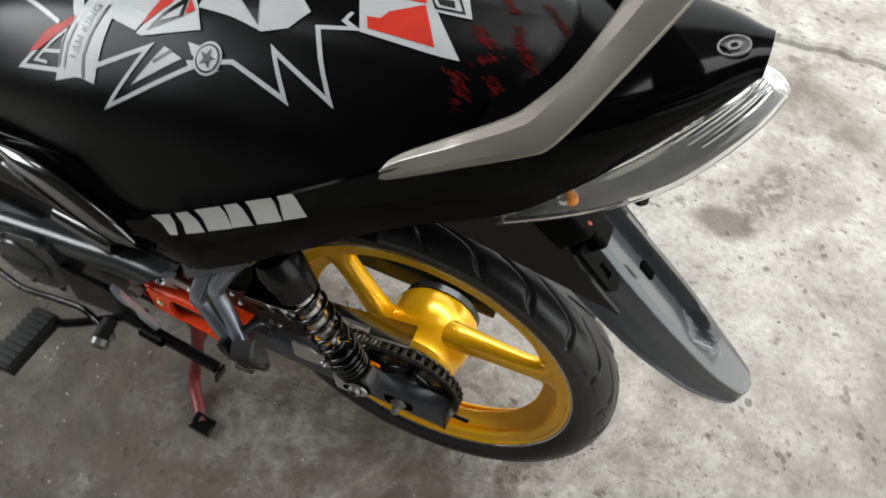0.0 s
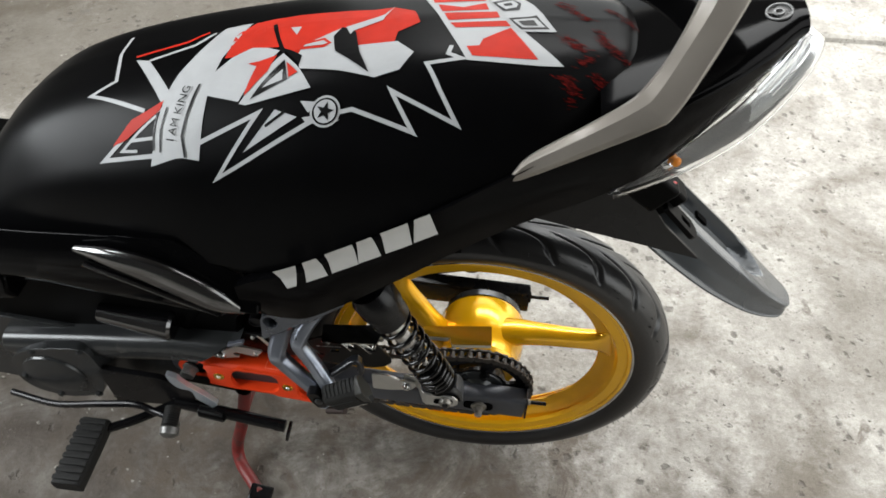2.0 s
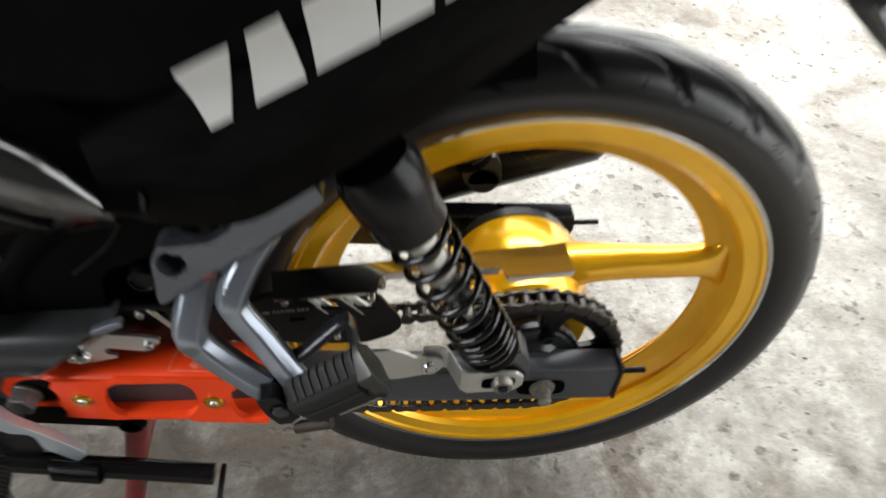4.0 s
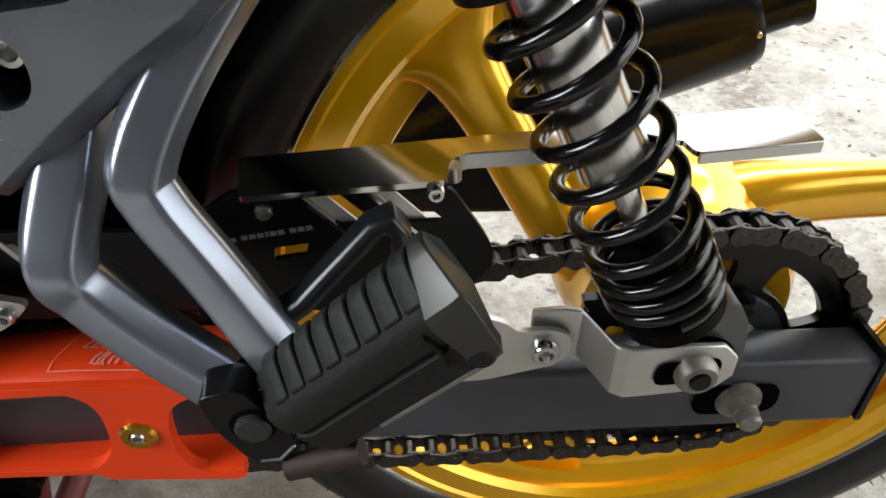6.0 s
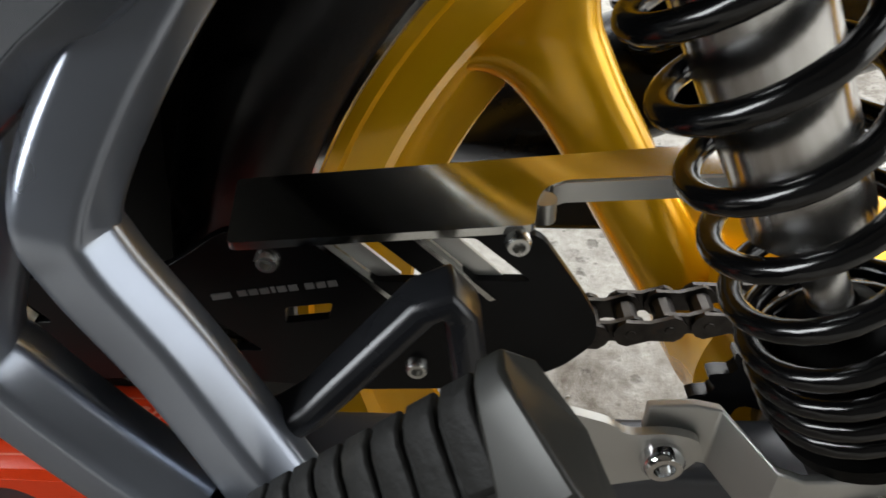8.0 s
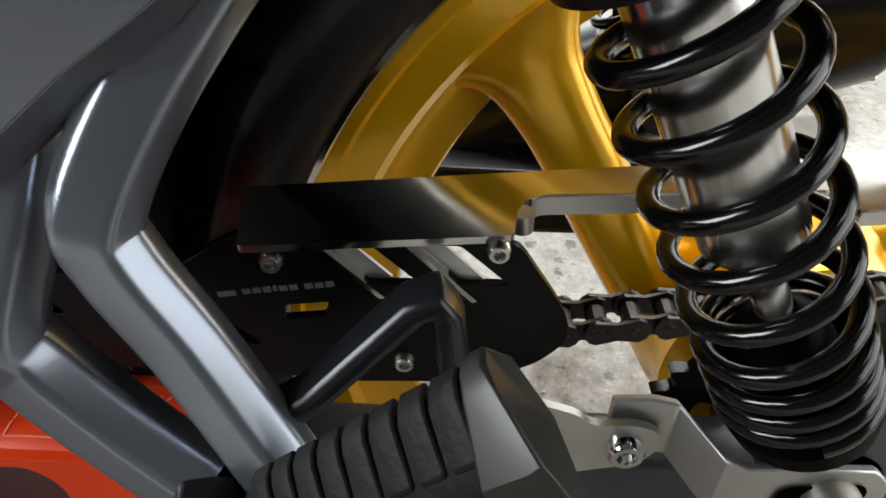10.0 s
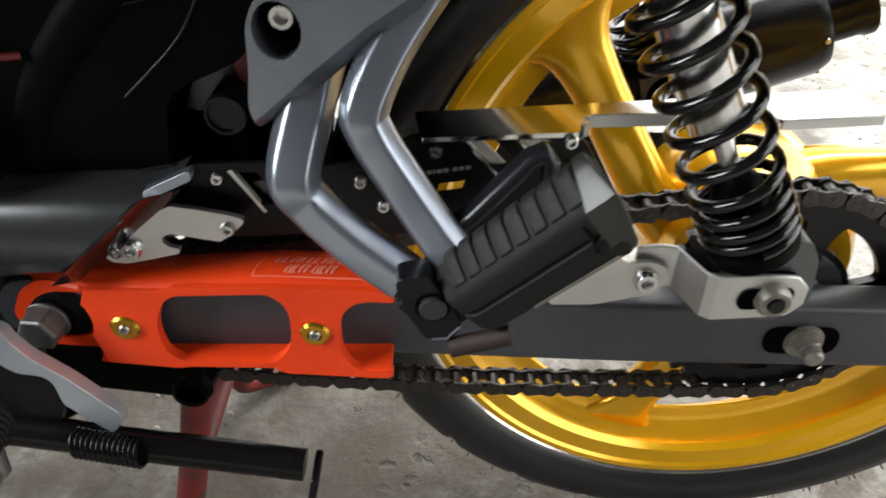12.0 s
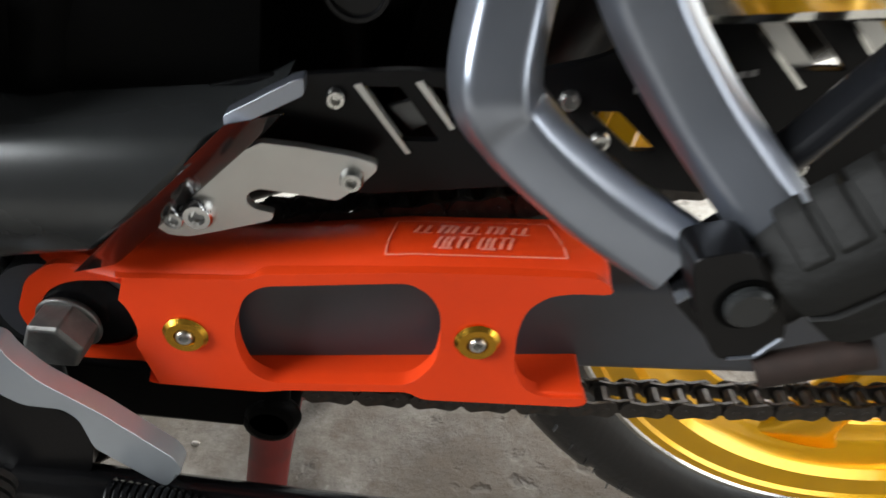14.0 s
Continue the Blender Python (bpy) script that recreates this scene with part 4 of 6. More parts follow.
plate(bm, round_corners([(-0.150, 0.3400), (-0.150, 0.3790), (-0.1300, 0.3790), (-0.1170, 0.3735), (-0.1120, 0.3680), (-0.0985, 0.3685), (-0.0895, 0.3650), (-0.0880, 0.3560), (-0.0940, 0.3470), (-0.1080, 0.3440), (-0.1250, 0.3400)], 0.004, 4), -0.1225, -0.1195)
part("shock_lug", bm, SATIN_ALU, link_plate, "polished aluminium lug with a rounded nose", bevel=0.0010)
screw(link_plate, (-0.1003, -0.1228, 0.3578), (0, -1, 0), 0.0066, 0.0050, CHROME, "socket_screw")
# dark plate laid on the link as the slot's painted shade
bm = bmesh.new()
plate(bm, round_corners([(-0.0600, 0.3545), (-0.0330, 0.3560), (-0.0320, 0.3690), (-0.0590, 0.3675)], 0.006, 5), -0.1446, -0.1440)
part("link_slot_shade", bm, SLOT_SHADE, link_plate, "flat dark plate painted as the adjusting slot's shade")
screw(link_plate, (-0.0430, -0.1440, 0.3620), (0, -1, 0), 0.0090, 0.0060, WORN_STEEL, "shock_nut")
bm = bmesh.new()
rod(bm, (-0.0430, -0.1480, 0.3620), (-0.0430, -0.1515, 0.3620), 0.0040, 16)
part("stud", bm, SATIN, link_plate)

# ---- passenger footrest hanger ----
bm = bmesh.new()
hang_outline = round_corners([(-0.2815, 0.5050), (-0.2860, 0.4960), (-0.2875, 0.4760), (-0.2900, 0.4620), (-0.2892, 0.4525), (-0.2630, 0.4748), (-0.2370, 0.4950), (-0.2170, 0.5080), (-0.2020, 0.5205),
                              (-0.1700, 0.5480), (-0.1850, 0.5750), (-0.2220, 0.5450), (-0.2300, 0.5250), (-0.2450, 0.5130), (-0.2680, 0.5105), (-0.2760, 0.5095)], 0.004, 4)
plate(bm, hang_outline, -0.1315, -0.1120, (circle2(-0.2735, 0.4935, 0.0100, 24, 1.2),))
hanger = part("footrest_hanger", bm, HANGER_GREY, bike, "silver-grey cast footrest hanger", bevel=0.003, segments=3)
screw(hanger, (-0.2735, -0.1130, 0.4950), (0, -1, 0), 0.0062, 0.0070, STEEL, "hanger_bolt")
bm = bmesh.new()
plate(bm, circle2(-0.2740, 0.4930, 0.0150, 24, 1.2), -0.1120, -0.1040)
part("bolt_recess", bm, BLACK, hanger)
bm = bmesh.new()
lathe(bm, (-0.2540, -0.1080, 0.5220), (0, -1, 0), [(0, 0.010), (0.006, 0.0125), (0.012, 0.0125), (0.014, 0.009), (0.010, 0.005)], 32)
part("grommet", bm, BLACK, hanger, "black rubber grommet")
bm = bmesh.new()
rings(bm, [[Vector((x, -0.1312, z)), Vector((x + 0.0012, -0.1256, z - d)), Vector((x + 0.0012, -0.1140, z - d)), Vector((x, -0.1140, z + 0.002))]
           for x, z, d in ((-0.2898, 0.4530, 0.0055), (-0.2760, 0.4645, 0.0090), (-0.2630, 0.4758, 0.0110), (-0.2370, 0.4960, 0.0105), (-0.2170, 0.5090, 0.0095), (-0.2020, 0.5215, 0.0085), (-0.1730, 0.5500, 0.0080))])
part("hanger_flange", bm, HANGER_GREY, hanger, "turned-in lower edge of the hanger", smooth=40, bevel=0.0015)
leg_section = round_corners([(-0.0114, -0.0004), (-0.0068, -0.0086), (0.0062, -0.0094), (0.0114, -0.0008), (0.0090, 0.0080), (-0.0090, 0.0080)], 0.0023, 4)
bm = bmesh.new()
sweep_section(bm, smooth_path([(-0.2600, -0.1050, 0.4800), (-0.2665, -0.1190, 0.4580), (-0.2735, -0.1370, 0.4300), (-0.2675, -0.1385, 0.4160), (-0.2480, -0.1460, 0.3990), (-0.2240, -0.1560, 0.3850)], 8),
      leg_section, lambda t: 1.18 - 0.10 * t)
part("front_leg", bm, CAST, hanger, "bright silver leg", smooth=60)
bm = bmesh.new()
sweep_section(bm, smooth_path([(-0.2060, -0.1040, 0.5130), (-0.2275, -0.1205, 0.4850), (-0.2395, -0.1330, 0.4620), (-0.2375, -0.1360, 0.4490), (-0.2225, -0.1430, 0.4250), (-0.2040, -0.1570, 0.4020), (-0.1980, -0.1620, 0.3950)], 8),
      leg_section, lambda t: 1.02 - 0.05 * t)
part("rear_leg", bm, CAST, hanger, "bright silver leg", smooth=60)
bm = bmesh.new()
sweep(bm, [Vector(p) for p in ((-0.2120, -0.1500, 0.4060), (-0.2000, -0.1460, 0.4090), (-0.1940, -0.1450, 0.4130), (-0.1680, -0.1405, 0.4400), (-0.1620, -0.1400, 0.4425), (-0.1595, -0.1400, 0.4380), (-0.1575, -0.1420, 0.4150))],
      0.0042, 0.0070, n=8, power=3)
part("peg_stop", bm, STOP_PAINT, hanger, "dark grey cast loop", smooth=40, bevel=0.0012)

# the footrest itself, folded half up: a wedge whose upper face is ribbed and whose outer face is smooth
peg_base = Vector((-0.2010, -0.1835, 0.3950))
along = Vector((0.0540, -0.0125, 0.0570)).normalized()
to_ribs, to_edge = Vector((-0.0061, 0.0146, 0.0089)), Vector((0.0190, 0.0005, -0.0180))
inward = Vector((0.09, 0.99, 0.12))


def peg_at(s, a=0.0, b=0.0, back=0.0):
    """A place of the footrest: s metres along it; a, b: shares of the way from its ridge to the ribs' far edge and to the outer edge; back: metres inward."""
    return peg_base + along * s + to_ribs * a + to_edge * b + inward * back


def peg_loft(bm, stations):
    rings(bm, [[peg_at(s, *q) for q in ring] for s, ring in stations])


bm = bmesh.new()
wedge = [(0.95, 0, 0.003), (0.90, 0, 0.0012), (0.12, 0, 0.0004), (0, 0.10, 0.0004), (0, 0.36, 0.0), (0, 0.40, 0.0016), (0, 0.46, 0.0016), (0, 0.50, 0.0002), (0, 0.93, 0.0), (0, 1.0, 0.0016), (0, 0.98, 0.0080), (0, 0.45, 0.0165), (0.60, 0.1, 0.0120)]
small = [(a * 0.86, b * 0.86, c + 0.0015) for a, b, c in wedge]
peg_loft(bm, [(-0.0060, small), (-0.0010, [(a * 0.97, b * 0.97, c) for a, b, c in wedge]), (0.0020, wedge), (0.0740, wedge)])
peg = part("passenger_footrest", bm, RUBBER, bike, "black ribbed rubber passenger footrest with metal end cap", smooth=40)
for k in range(8):
    bm = bmesh.new()
    s0 = 0.0010 + 0.0091 * k
    rib = [(1.10, 0, 0.0040), (1.12, 0, -0.0004), (1.02, 0, -0.0016), (0.34, 0, -0.0012), (0.22, 0, 0.0006), (0.5, 0, 0.006), (0.95, 0, 0.006)]
    tip = [(a * 0.98, b, c + 0.0006) for a, b, c in rib]
    peg_loft(bm, [(s0, tip), (s0 + 0.0010, rib), (s0 + 0.0066, rib), (s0 + 0.0076, tip)])
    part("rib", bm, RUBBER, peg, bevel=0.0006)
bm = bmesh.new()
loop = [(1.08, 0, 0.0060), (1.10, 0, 0.0010), (0.94, 0, -0.0014), (0.10, 0, -0.0016), (0, 0.10, -0.0016), (0, 0.90, -0.0012), (0, 1.02, 0.0012), (0, 1.0, 0.0086), (0, 0.45, 0.0175), (0.60, 0.1, 0.0140)]
ends = [-0.0020, -0.0015, 0.0005, 0.0040, 0.0045, -0.0030, -0.0085, -0.0070, -0.0030, -0.0010]
far_end = [peg_at(0.0805 + e, a * 0.96, b * 0.94, c + 0.0010) for (a, b, c), e in zip(loop, ends)]
rings(bm, [[peg_at(0.0700 + (0.0030 if a > 0.5 else -0.004 * b), a, b, c) for a, b, c in loop], [peg_at(0.0780 + e * 0.8, a, b, c) for (a, b, c), e in zip(loop, ends)], far_end])
part("end_cap", bm, PEG_CAP, peg, "olive-grey cast end cap", smooth=30, bevel=0.0016, segments=3)
bm = bmesh.new()
rings(bm, [[peg_at(s, 0, b, c) for b, c in ((0.905, -0.0008), (0.965, -0.0006), (1.01, 0.0014), (0.95, 0.0020))] for s in (0.022, 0.0690)])
part("metal_edge", bm, WORN_STEEL, peg, "bare metal edge of the footrest")
bm = bmesh.new()
lathe(bm, peg_at(0.0700, 0, 0.80, 0.0010), -inward, [(0, 0.0046), (0.0016, 0.0046), (0.0026, 0.0036)], 20)
part("boss", bm, RUBBER, peg)
bm = bmesh.new()
rings(bm, [[peg_at(s, 0, b, c) for b, c in ((w - 0.05, 0.0006), (w - 0.02, -0.0016), (w + 0.03, -0.0014), (w + 0.06, 0.0006))] for s, w in ((0.0655, 0.16), (0.0640, 0.40), (0.0610, 0.62))])
part("moulded_rim", bm, RUBBER, peg)
bm = bmesh.new()
plate(bm, round_corners([(-0.2280, 0.4000), (-0.2140, 0.4030), (-0.2050, 0.3890), (-0.1980, 0.3750), (-0.2030, 0.3650), (-0.2150, 0.3655), (-0.2240, 0.3830)], 0.004, 3), -0.1765, -0.1630)
box(bm, (-0.209, -0.160, 0.380), (0.026, 0.024, 0.026), Matrix.Rotation(radians(-40), 3, "Y"))
part("clevis", bm, SATIN, peg, "flat black pivot clevis", bevel=0.002)
# raised black disc that paints the shade of the pin's recess
bm = bmesh.new()
lathe(bm, (-0.2115, -0.1760, 0.3855), (0, -1, 0), [(0, 0.0080), (0.0009, 0.0080), (0.0010, 0.0074)], 28)
pin_recess_shade = part("pin_recess_shade", bm, BLACK, peg)
bm = bmesh.new()
lathe(bm, (-0.2113, -0.1765, 0.3857), (0, -1, 0), [(0, 0.0062), (0.0022, 0.0062), (0.0030, 0.0052)], 28)
part("pivot_pin", bm, DARK_CAST, peg, "dark grey pivot pin")
bm = bmesh.new()
sweep(bm, [Vector((-0.2120, -0.1762, 0.3662)), Vector((-0.2050, -0.1764, 0.3668)), Vector((-0.1995, -0.1764, 0.3735))], 0.0007, 0.0009, n=8)
part("worn_edge", bm, CAST, peg, "paint worn to bright metal")
bm = bmesh.new()
rod(bm, (-0.2030, -0.1760, 0.3605), (-0.1760, -0.1790, 0.3710), 0.0048, 20)
part("return_bolt", bm, material("rusty_bolt", (0.022, 0.012, 0.009), 0.7, metal=0.3, vary=0.35, scale=150), peg, "rust-brown bolt")

# ---- seat ----
seat_top = curve((-0.76, 0.42), (-0.71, 0.52), (-0.66, 0.61), (-0.60, 0.690), (-0.55, 0.735), (-0.50, 0.766), (-0.43, 0.793), (-0.35, 0.815), (-0.25, 0.838),
                 (-0.164, 0.856), (-0.08, 0.867), (0.0, 0.873), (0.06, 0.876), (0.10, 0.878), (0.125, 0.868), (0.138, 0.845))
seat_wide = curve((-0.76, 0.70), (-0.60, 0.82), (-0.45, 0.93), (-0.30, 1.0), (-0.10, 1.0), (0.02, 0.98), (0.08, 0.84), (0.12, 0.66), (0.138, 0.45))
seat_low = curve((-0.76, 0.36), (-0.66, 0.54), (-0.55, 0.600), (-0.45, 0.630), (-0.33, 0.650), (-0.256, 0.645), (-0.20, 0.665), (-0.144, 0.698), (-0.046, 0.760), (0.013, 0.795), (0.08, 0.825), (0.138, 0.838))
cross_y = curve((0.0, 0.0), (0.05, 0.050), (0.075, 0.0745), (0.10, 0.098), (0.135, 0.122), (0.165, 0.139), (0.24, 0.159), (0.34, 0.177), (0.50, 0.190))
cross_d = curve((0.0, 0.0), (0.05, 0.004), (0.075, 0.010), (0.10, 0.024), (0.135, 0.050), (0.165, 0.076), (0.24, 0.148), (0.34, 0.246), (0.50, 0.405))


def seat_point(x, q, lift=0.0):
    """A place on the seat: x along, q metres round from its middle (positive towards the left side)."""
    s = 1 if q >= 0 else -1
    return Vector((x, -s * cross_y(abs(q)) * seat_wide(x) - s * lift * 0.6, seat_top(x) - cross_d(abs(q)) + lift * 0.8))


def seat_end(x):
    """How far round the seat's side reaches at x."""
    want, lo, hi = seat_top(x) - seat_low(x), 0.0, 0.5
    for _ in range(30):
        mid = (lo + hi) / 2
        lo, hi = (mid, hi) if cross_d(mid) < want else (lo, mid)
    return lo


bm = bmesh.new()
loops = []
for i in range(91):
    x = -0.76 + 0.898 * i / 90
    e = seat_end(x)
    loops.append([seat_point(x, e * (1 - 2 * k / 48)) for k in range(49)])
rings(bm, loops, closed=False)
bm.faces.new([v for v in bm.verts][-49:])
seat = part("seat", bm, VINYL, bike, "matte black vinyl seat with printed white and red graphics", smooth=60)

# ---- glossy side covers ----
cover_top_y = curve((-0.275, 0.182), (-0.21, 0.180), (-0.144, 0.172), (-0.05, 0.158), (0.017, 0.143), (0.08, 0.134), (0.13, 0.122), (0.18, 0.098), (0.23, 0.062), (0.262, 0.030))
cover_low_z = curve((-0.275, 0.572), (-0.25, 0.566), (-0.217, 0.567), (-0.17, 0.590), (-0.10, 0.634), (-0.028, 0.684), (0.04, 0.726), (0.09, 0.752), (0.125, 0.775), (0.17, 0.812), (0.22, 0.856), (0.262, 0.893))
cover_low_y = curve((-0.275, 0.160), (-0.22, 0.163), (-0.10, 0.145), (0.0, 0.128), (0.09, 0.117), (0.13, 0.113), (0.18, 0.092), (0.23, 0.057), (0.262, 0.026))
cover_high_z = curve((-0.275, 0.632), (-0.256, 0.642), (-0.20, 0.664), (-0.144, 0.698), (-0.046, 0.760), (0.013, 0.796), (0.08, 0.838), (0.13, 0.857), (0.18, 0.873), (0.23, 0.888), (0.262, 0.897))


def cover_point(x, v, side=-1, lift=0.0):
    """A place on a side cover: v runs from its upper edge (0) to its lower edge (1)."""
    z = cover_high_z(x) + (cover_low_z(x) - cover_high_z(x)) * v
    y = cover_top_y(x) * (1 - v) + (cover_low_y(x) - 0.004) * v + 0.012 * math.sin(0.5 * math.pi * max(0.0, min(1.0, 1.3 * v))) * (1 - 0.5 * max(0, min(1, (x + 0.1) / 0.3)))
    return Vector((x, side * (y + lift), z))


covers = []
for side in (-1, 1):
    bm = bmesh.new()
    grid = [[cover_point(-0.275 + 0.537 * i / 70, k / 14, side) for k in range(15)] for i in range(71)]
    for row in grid:
        row.append(row[-1] + Vector((0, -side * 0.012, 0.006)))
        row.insert(0, row[0] + Vector((0, -side * 0.018, -0.004)))
    rings(bm, grid, closed=False)
    covers.append(part("side_cover", bm, GLOSS, bike, "glossy black tail side cover", smooth=60))
def settle(bm, place):
    """Splits what lies flat into small pieces and lays them on a curved surface."""
    bmesh.ops.triangulate(bm, faces=bm.faces)
    for _ in range(4):
        long = [e for e in bm.edges if e.calc_length() > 0.012]
        if not long:
            break
        bmesh.ops.subdivide_edges(bm, edges=long, cuts=1)
        bmesh.ops.triangulate(bm, faces=[f for f in bm.faces if len(f.verts) > 3])
    for v in bm.verts:
        v.co = place(v.co)


def cover_from_xz(p):
    """The cover's place nearest to an x and a height."""
    a, b = cover_high_z(p.x), cover_low_z(p.x)
    return cover_point(p.x, (a - p.z) / (a - b), -1, 0.0010)


# six slanted plain white blocks
for n, (wide, lean_top) in enumerate(((0.92, 0.0), (0.86, 0.16), (1.02, 0.0), (0.86, 0.16), (0.96, 0.0), (0.86, 0.16))):
    bm = bmesh.new()
    x0, z0 = -0.2225 + 0.0285 * n, 0.6370 + 0.0150 * n
    quad = []
    for u, w in ((0.02 + (0.0 if n else 0.22), 0), (lean_top + 0.02, 1), (wide - lean_top, 1), (wide - (0.0 if n else 0.3), 0)):
        quad.append((x0 + u * 0.0285 - (w - 0.3) * 0.0035, z0 + u * 0.0140 + w * 0.0345 - 0.0015))
    bm.faces.new([bm.verts.new((a, 0, b)) for a, b in quad])
    settle(bm, cover_from_xz)
    part("white_block", bm, WHITE_INK, covers[0], smooth=60)

# ---- tail cowl ----
bm = bmesh.new()
loops = []
for i in range(25):
    x = 0.085 + 0.180 * i / 24
    w, zl = cover_top_y(min(x, 0.262)), cover_high_z(min(x, 0.262))
    crown = 0.018 - 0.007 * i / 24
    loops.append([Vector((x, w * math.cos(math.pi * k / 16) * 1.0, zl + crown * math.sin(math.pi * k / 16))) for k in range(17)])
rings(bm, loops, closed=False)
bm.faces.new(list(bm.verts)[-17:])
tail = part("tail_cowl", bm, GLOSS, bike, "glossy black tail cowl", smooth=60)
bm = bmesh.new()
emblem = Vector((0.240, -0.010, 0.9040))
lathe(bm, emblem, (-0.30, -0.12, 1), [(-0.001, 0.0118), (0.0008, 0.0118), (0.0008, 0.0104), (-0.001, 0.0104)], 32)
lathe(bm, emblem, (-0.30, -0.12, 1), [(-0.001, 0.0050), (0.0008, 0.0050), (0.0008, 0.0030), (-0.001, 0.0030)], 24)
part("tail_emblem", bm, GREY_INK, tail, "small grey round emblem ring")

# ---- rear lamp ----
above = smooth_path([(0.110, -0.1215, 0.764), (0.150, -0.1080, 0.796), (0.180, -0.0940, 0.822), (0.210, -0.0780, 0.848), (0.235, -0.0550, 0.870), (0.254, -0.0340, 0.886), (0.262, -0.0180, 0.893), (0.263, -0.0100, 0.894)], 5)
below = smooth_path([(0.1130, -0.1220, 0.7570), (0.1607, -0.1098, 0.7763), (0.1978, -0.0922, 0.7886), (0.2336, -0.0765, 0.8122), (0.2617, -0.0562, 0.8404), (0.2804, -0.0368, 0.8651), (0.2884, -0.0191, 0.8784), (0.2894, -0.0100, 0.8804)], 5)
grid = []
for a, b in zip(above, below):
    grid.append([a.lerp(b, k / 8) + Vector((0.45, -0.8, -0.25)) * 0.007 * math.sin(math.pi * k / 8) * min(1, (a - b).length / 0.03) for k in range(9)])
far = [[Vector((p.x, -0.020 - p.y, p.z)) for p in row] for row in grid[:-1]]
rings(bm := bmesh.new(), grid + far[::-1], closed=False)
rear_lamp = part("rear_lamp", bm, LENS, bike, "clear rear lamp lens with chrome reflector", smooth=60)
solid = rear_lamp.modifiers.new("thickness", "SOLIDIFY")
solid.thickness, solid.offset = 0.002, -1
rear_lamp.visible_shadow = False
bm = bmesh.new()
inward = lambda p: Vector((p.x - 0.004, (p.y + 0.01) * 0.955 - 0.01, p.z + 0.001))
rings(bm, [[inward(a.lerp(b, k / 8) - Vector((0.45, -0.8, 0.1)) * 0.010 * math.sin(math.pi * k / 8)) for k in range(9)] for a, b in zip(above, below)], closed=False)
part("lamp_housing", bm, LAMP_SILVER, rear_lamp, "silvery inner reflector", smooth=30)
for k, f in enumerate((0.22, 0.42, 0.62)):
    bm = bmesh.new()
    ribs = [inward(above[i].lerp(below[i], f)) for i in range(17 + k, 31)]
    sweep(bm, ribs, 0.0030, 0.0024, n=8)
    part("reflector_rib", bm, LAMP_SILVER if k == 1 else CHROME, rear_lamp)
bm = bmesh.new()
lathe(bm, (0.163, -0.098, 0.794), (0.3, -0.6, 0.2), [(0, 0.0035), (0.003, 0.0048), (0.008, 0.0048), (0.011, 0.002)], 20)
part("indicator_bulb", bm, AMBER, rear_lamp, "amber indicator bulb")
bm = bmesh.new()
lathe(bm, (0.158, -0.094, 0.787), (0.3, -0.6, 0.2), [(-0.004, 0.005), (0.006, 0.006), (0.008, 0.003)], 16)
part("bulb_socket", bm, CHROME, rear_lamp)

# ---- grab rail ----
bm = bmesh.new()
upper = smooth_path([(0.020, -0.132, 0.805), (0.034, -0.127, 0.816), (0.073, -0.122, 0.845), (0.105, -0.110, 0.864), (0.118, -0.100, 0.873), (0.138, -0.076, 0.893), (0.155, -0.050, 0.928), (0.165, -0.022, 0.955), (0.168, -0.010, 0.960)], 4)
lower = smooth_path([(0.014, -0.142, 0.786), (0.030, -0.142, 0.796), (0.079, -0.141, 0.828), (0.128, -0.133, 0.855), (0.146, -0.124, 0.867), (0.172, -0.092, 0.906), (0.195, -0.058, 0.940), (0.212, -0.025, 0.965), (0.214, -0.010, 0.970)], 4)
over_there = lambda p: Vector((p.x, -0.020 - p.y, p.z))
upper += [over_there(p) for p in upper[-2::-1]]
lower += [over_there(p) for p in lower[-2::-1]]
loops, total = [], len(upper) - 1
for i, (a, b) in enumerate(zip(upper, lower)):
    t = (upper[min(i + 1, total)] + lower[min(i + 1, total)] - upper[max(i - 1, 0)] - lower[max(i - 1, 0)]).normalized()
    out = (b - a).cross(t).normalized()
    out = out if out.dot(Vector((0, a.y + 0.01, 0.09))) > 0 else -out
    loops.append([a + out * -0.004, a + out * 0.0005, a.lerp(b, 0.10) + out * 0.0040, a.lerp(b, 0.42) + out * 0.0075, a.lerp(b, 0.86) + out * 0.0040, b + out * 0.0005, b + out * -0.004, a.lerp(b, 0.5) - out * 0.006])
for end, side in ((0, 1), (-1, -1)):
    point = lower[end] + Vector((-0.006, 0.002 * side, 0.002))
    loops.insert(0 if end == 0 else len(loops), [point.lerp(p, 0.22) for p in loops[end]])
rings(bm, loops)
part("grab_rail", bm, CHAMPAGNE, bike, "champagne silver passenger grab rail", smooth=25, bevel=0.0012)

# ---- rear mudguard ----
bm = bmesh.new()
spine = smooth_path([(0.150, -0.013, 0.728), (0.190, -0.013, 0.692), (0.240, -0.013, 0.645), (0.300, -0.013, 0.590), (0.350, -0.012, 0.541), (0.386, -0.011, 0.510), (0.399, -0.010, 0.500)], 10)
half_w = curve((0, 0.052), (0.2, 0.055), (0.4, 0.056), (0.6, 0.049), (0.8, 0.034), (0.9, 0.026), (0.96, 0.0185), (0.99, 0.010), (1, 0.004))
drop = curve((0, 0.030), (0.2, 0.050), (0.45, 0.044), (0.65, 0.031), (0.85, 0.017), (0.95, 0.010), (1, 0.005))
fender_y = lambda m: float(np.interp(m, (0, 0.30, 0.36, 0.52, 0.56, 0.70, 0.73, 1.0), (0, 0.42, 0.48, 0.66, 0.69, 0.76, 0.79, 1.0)))
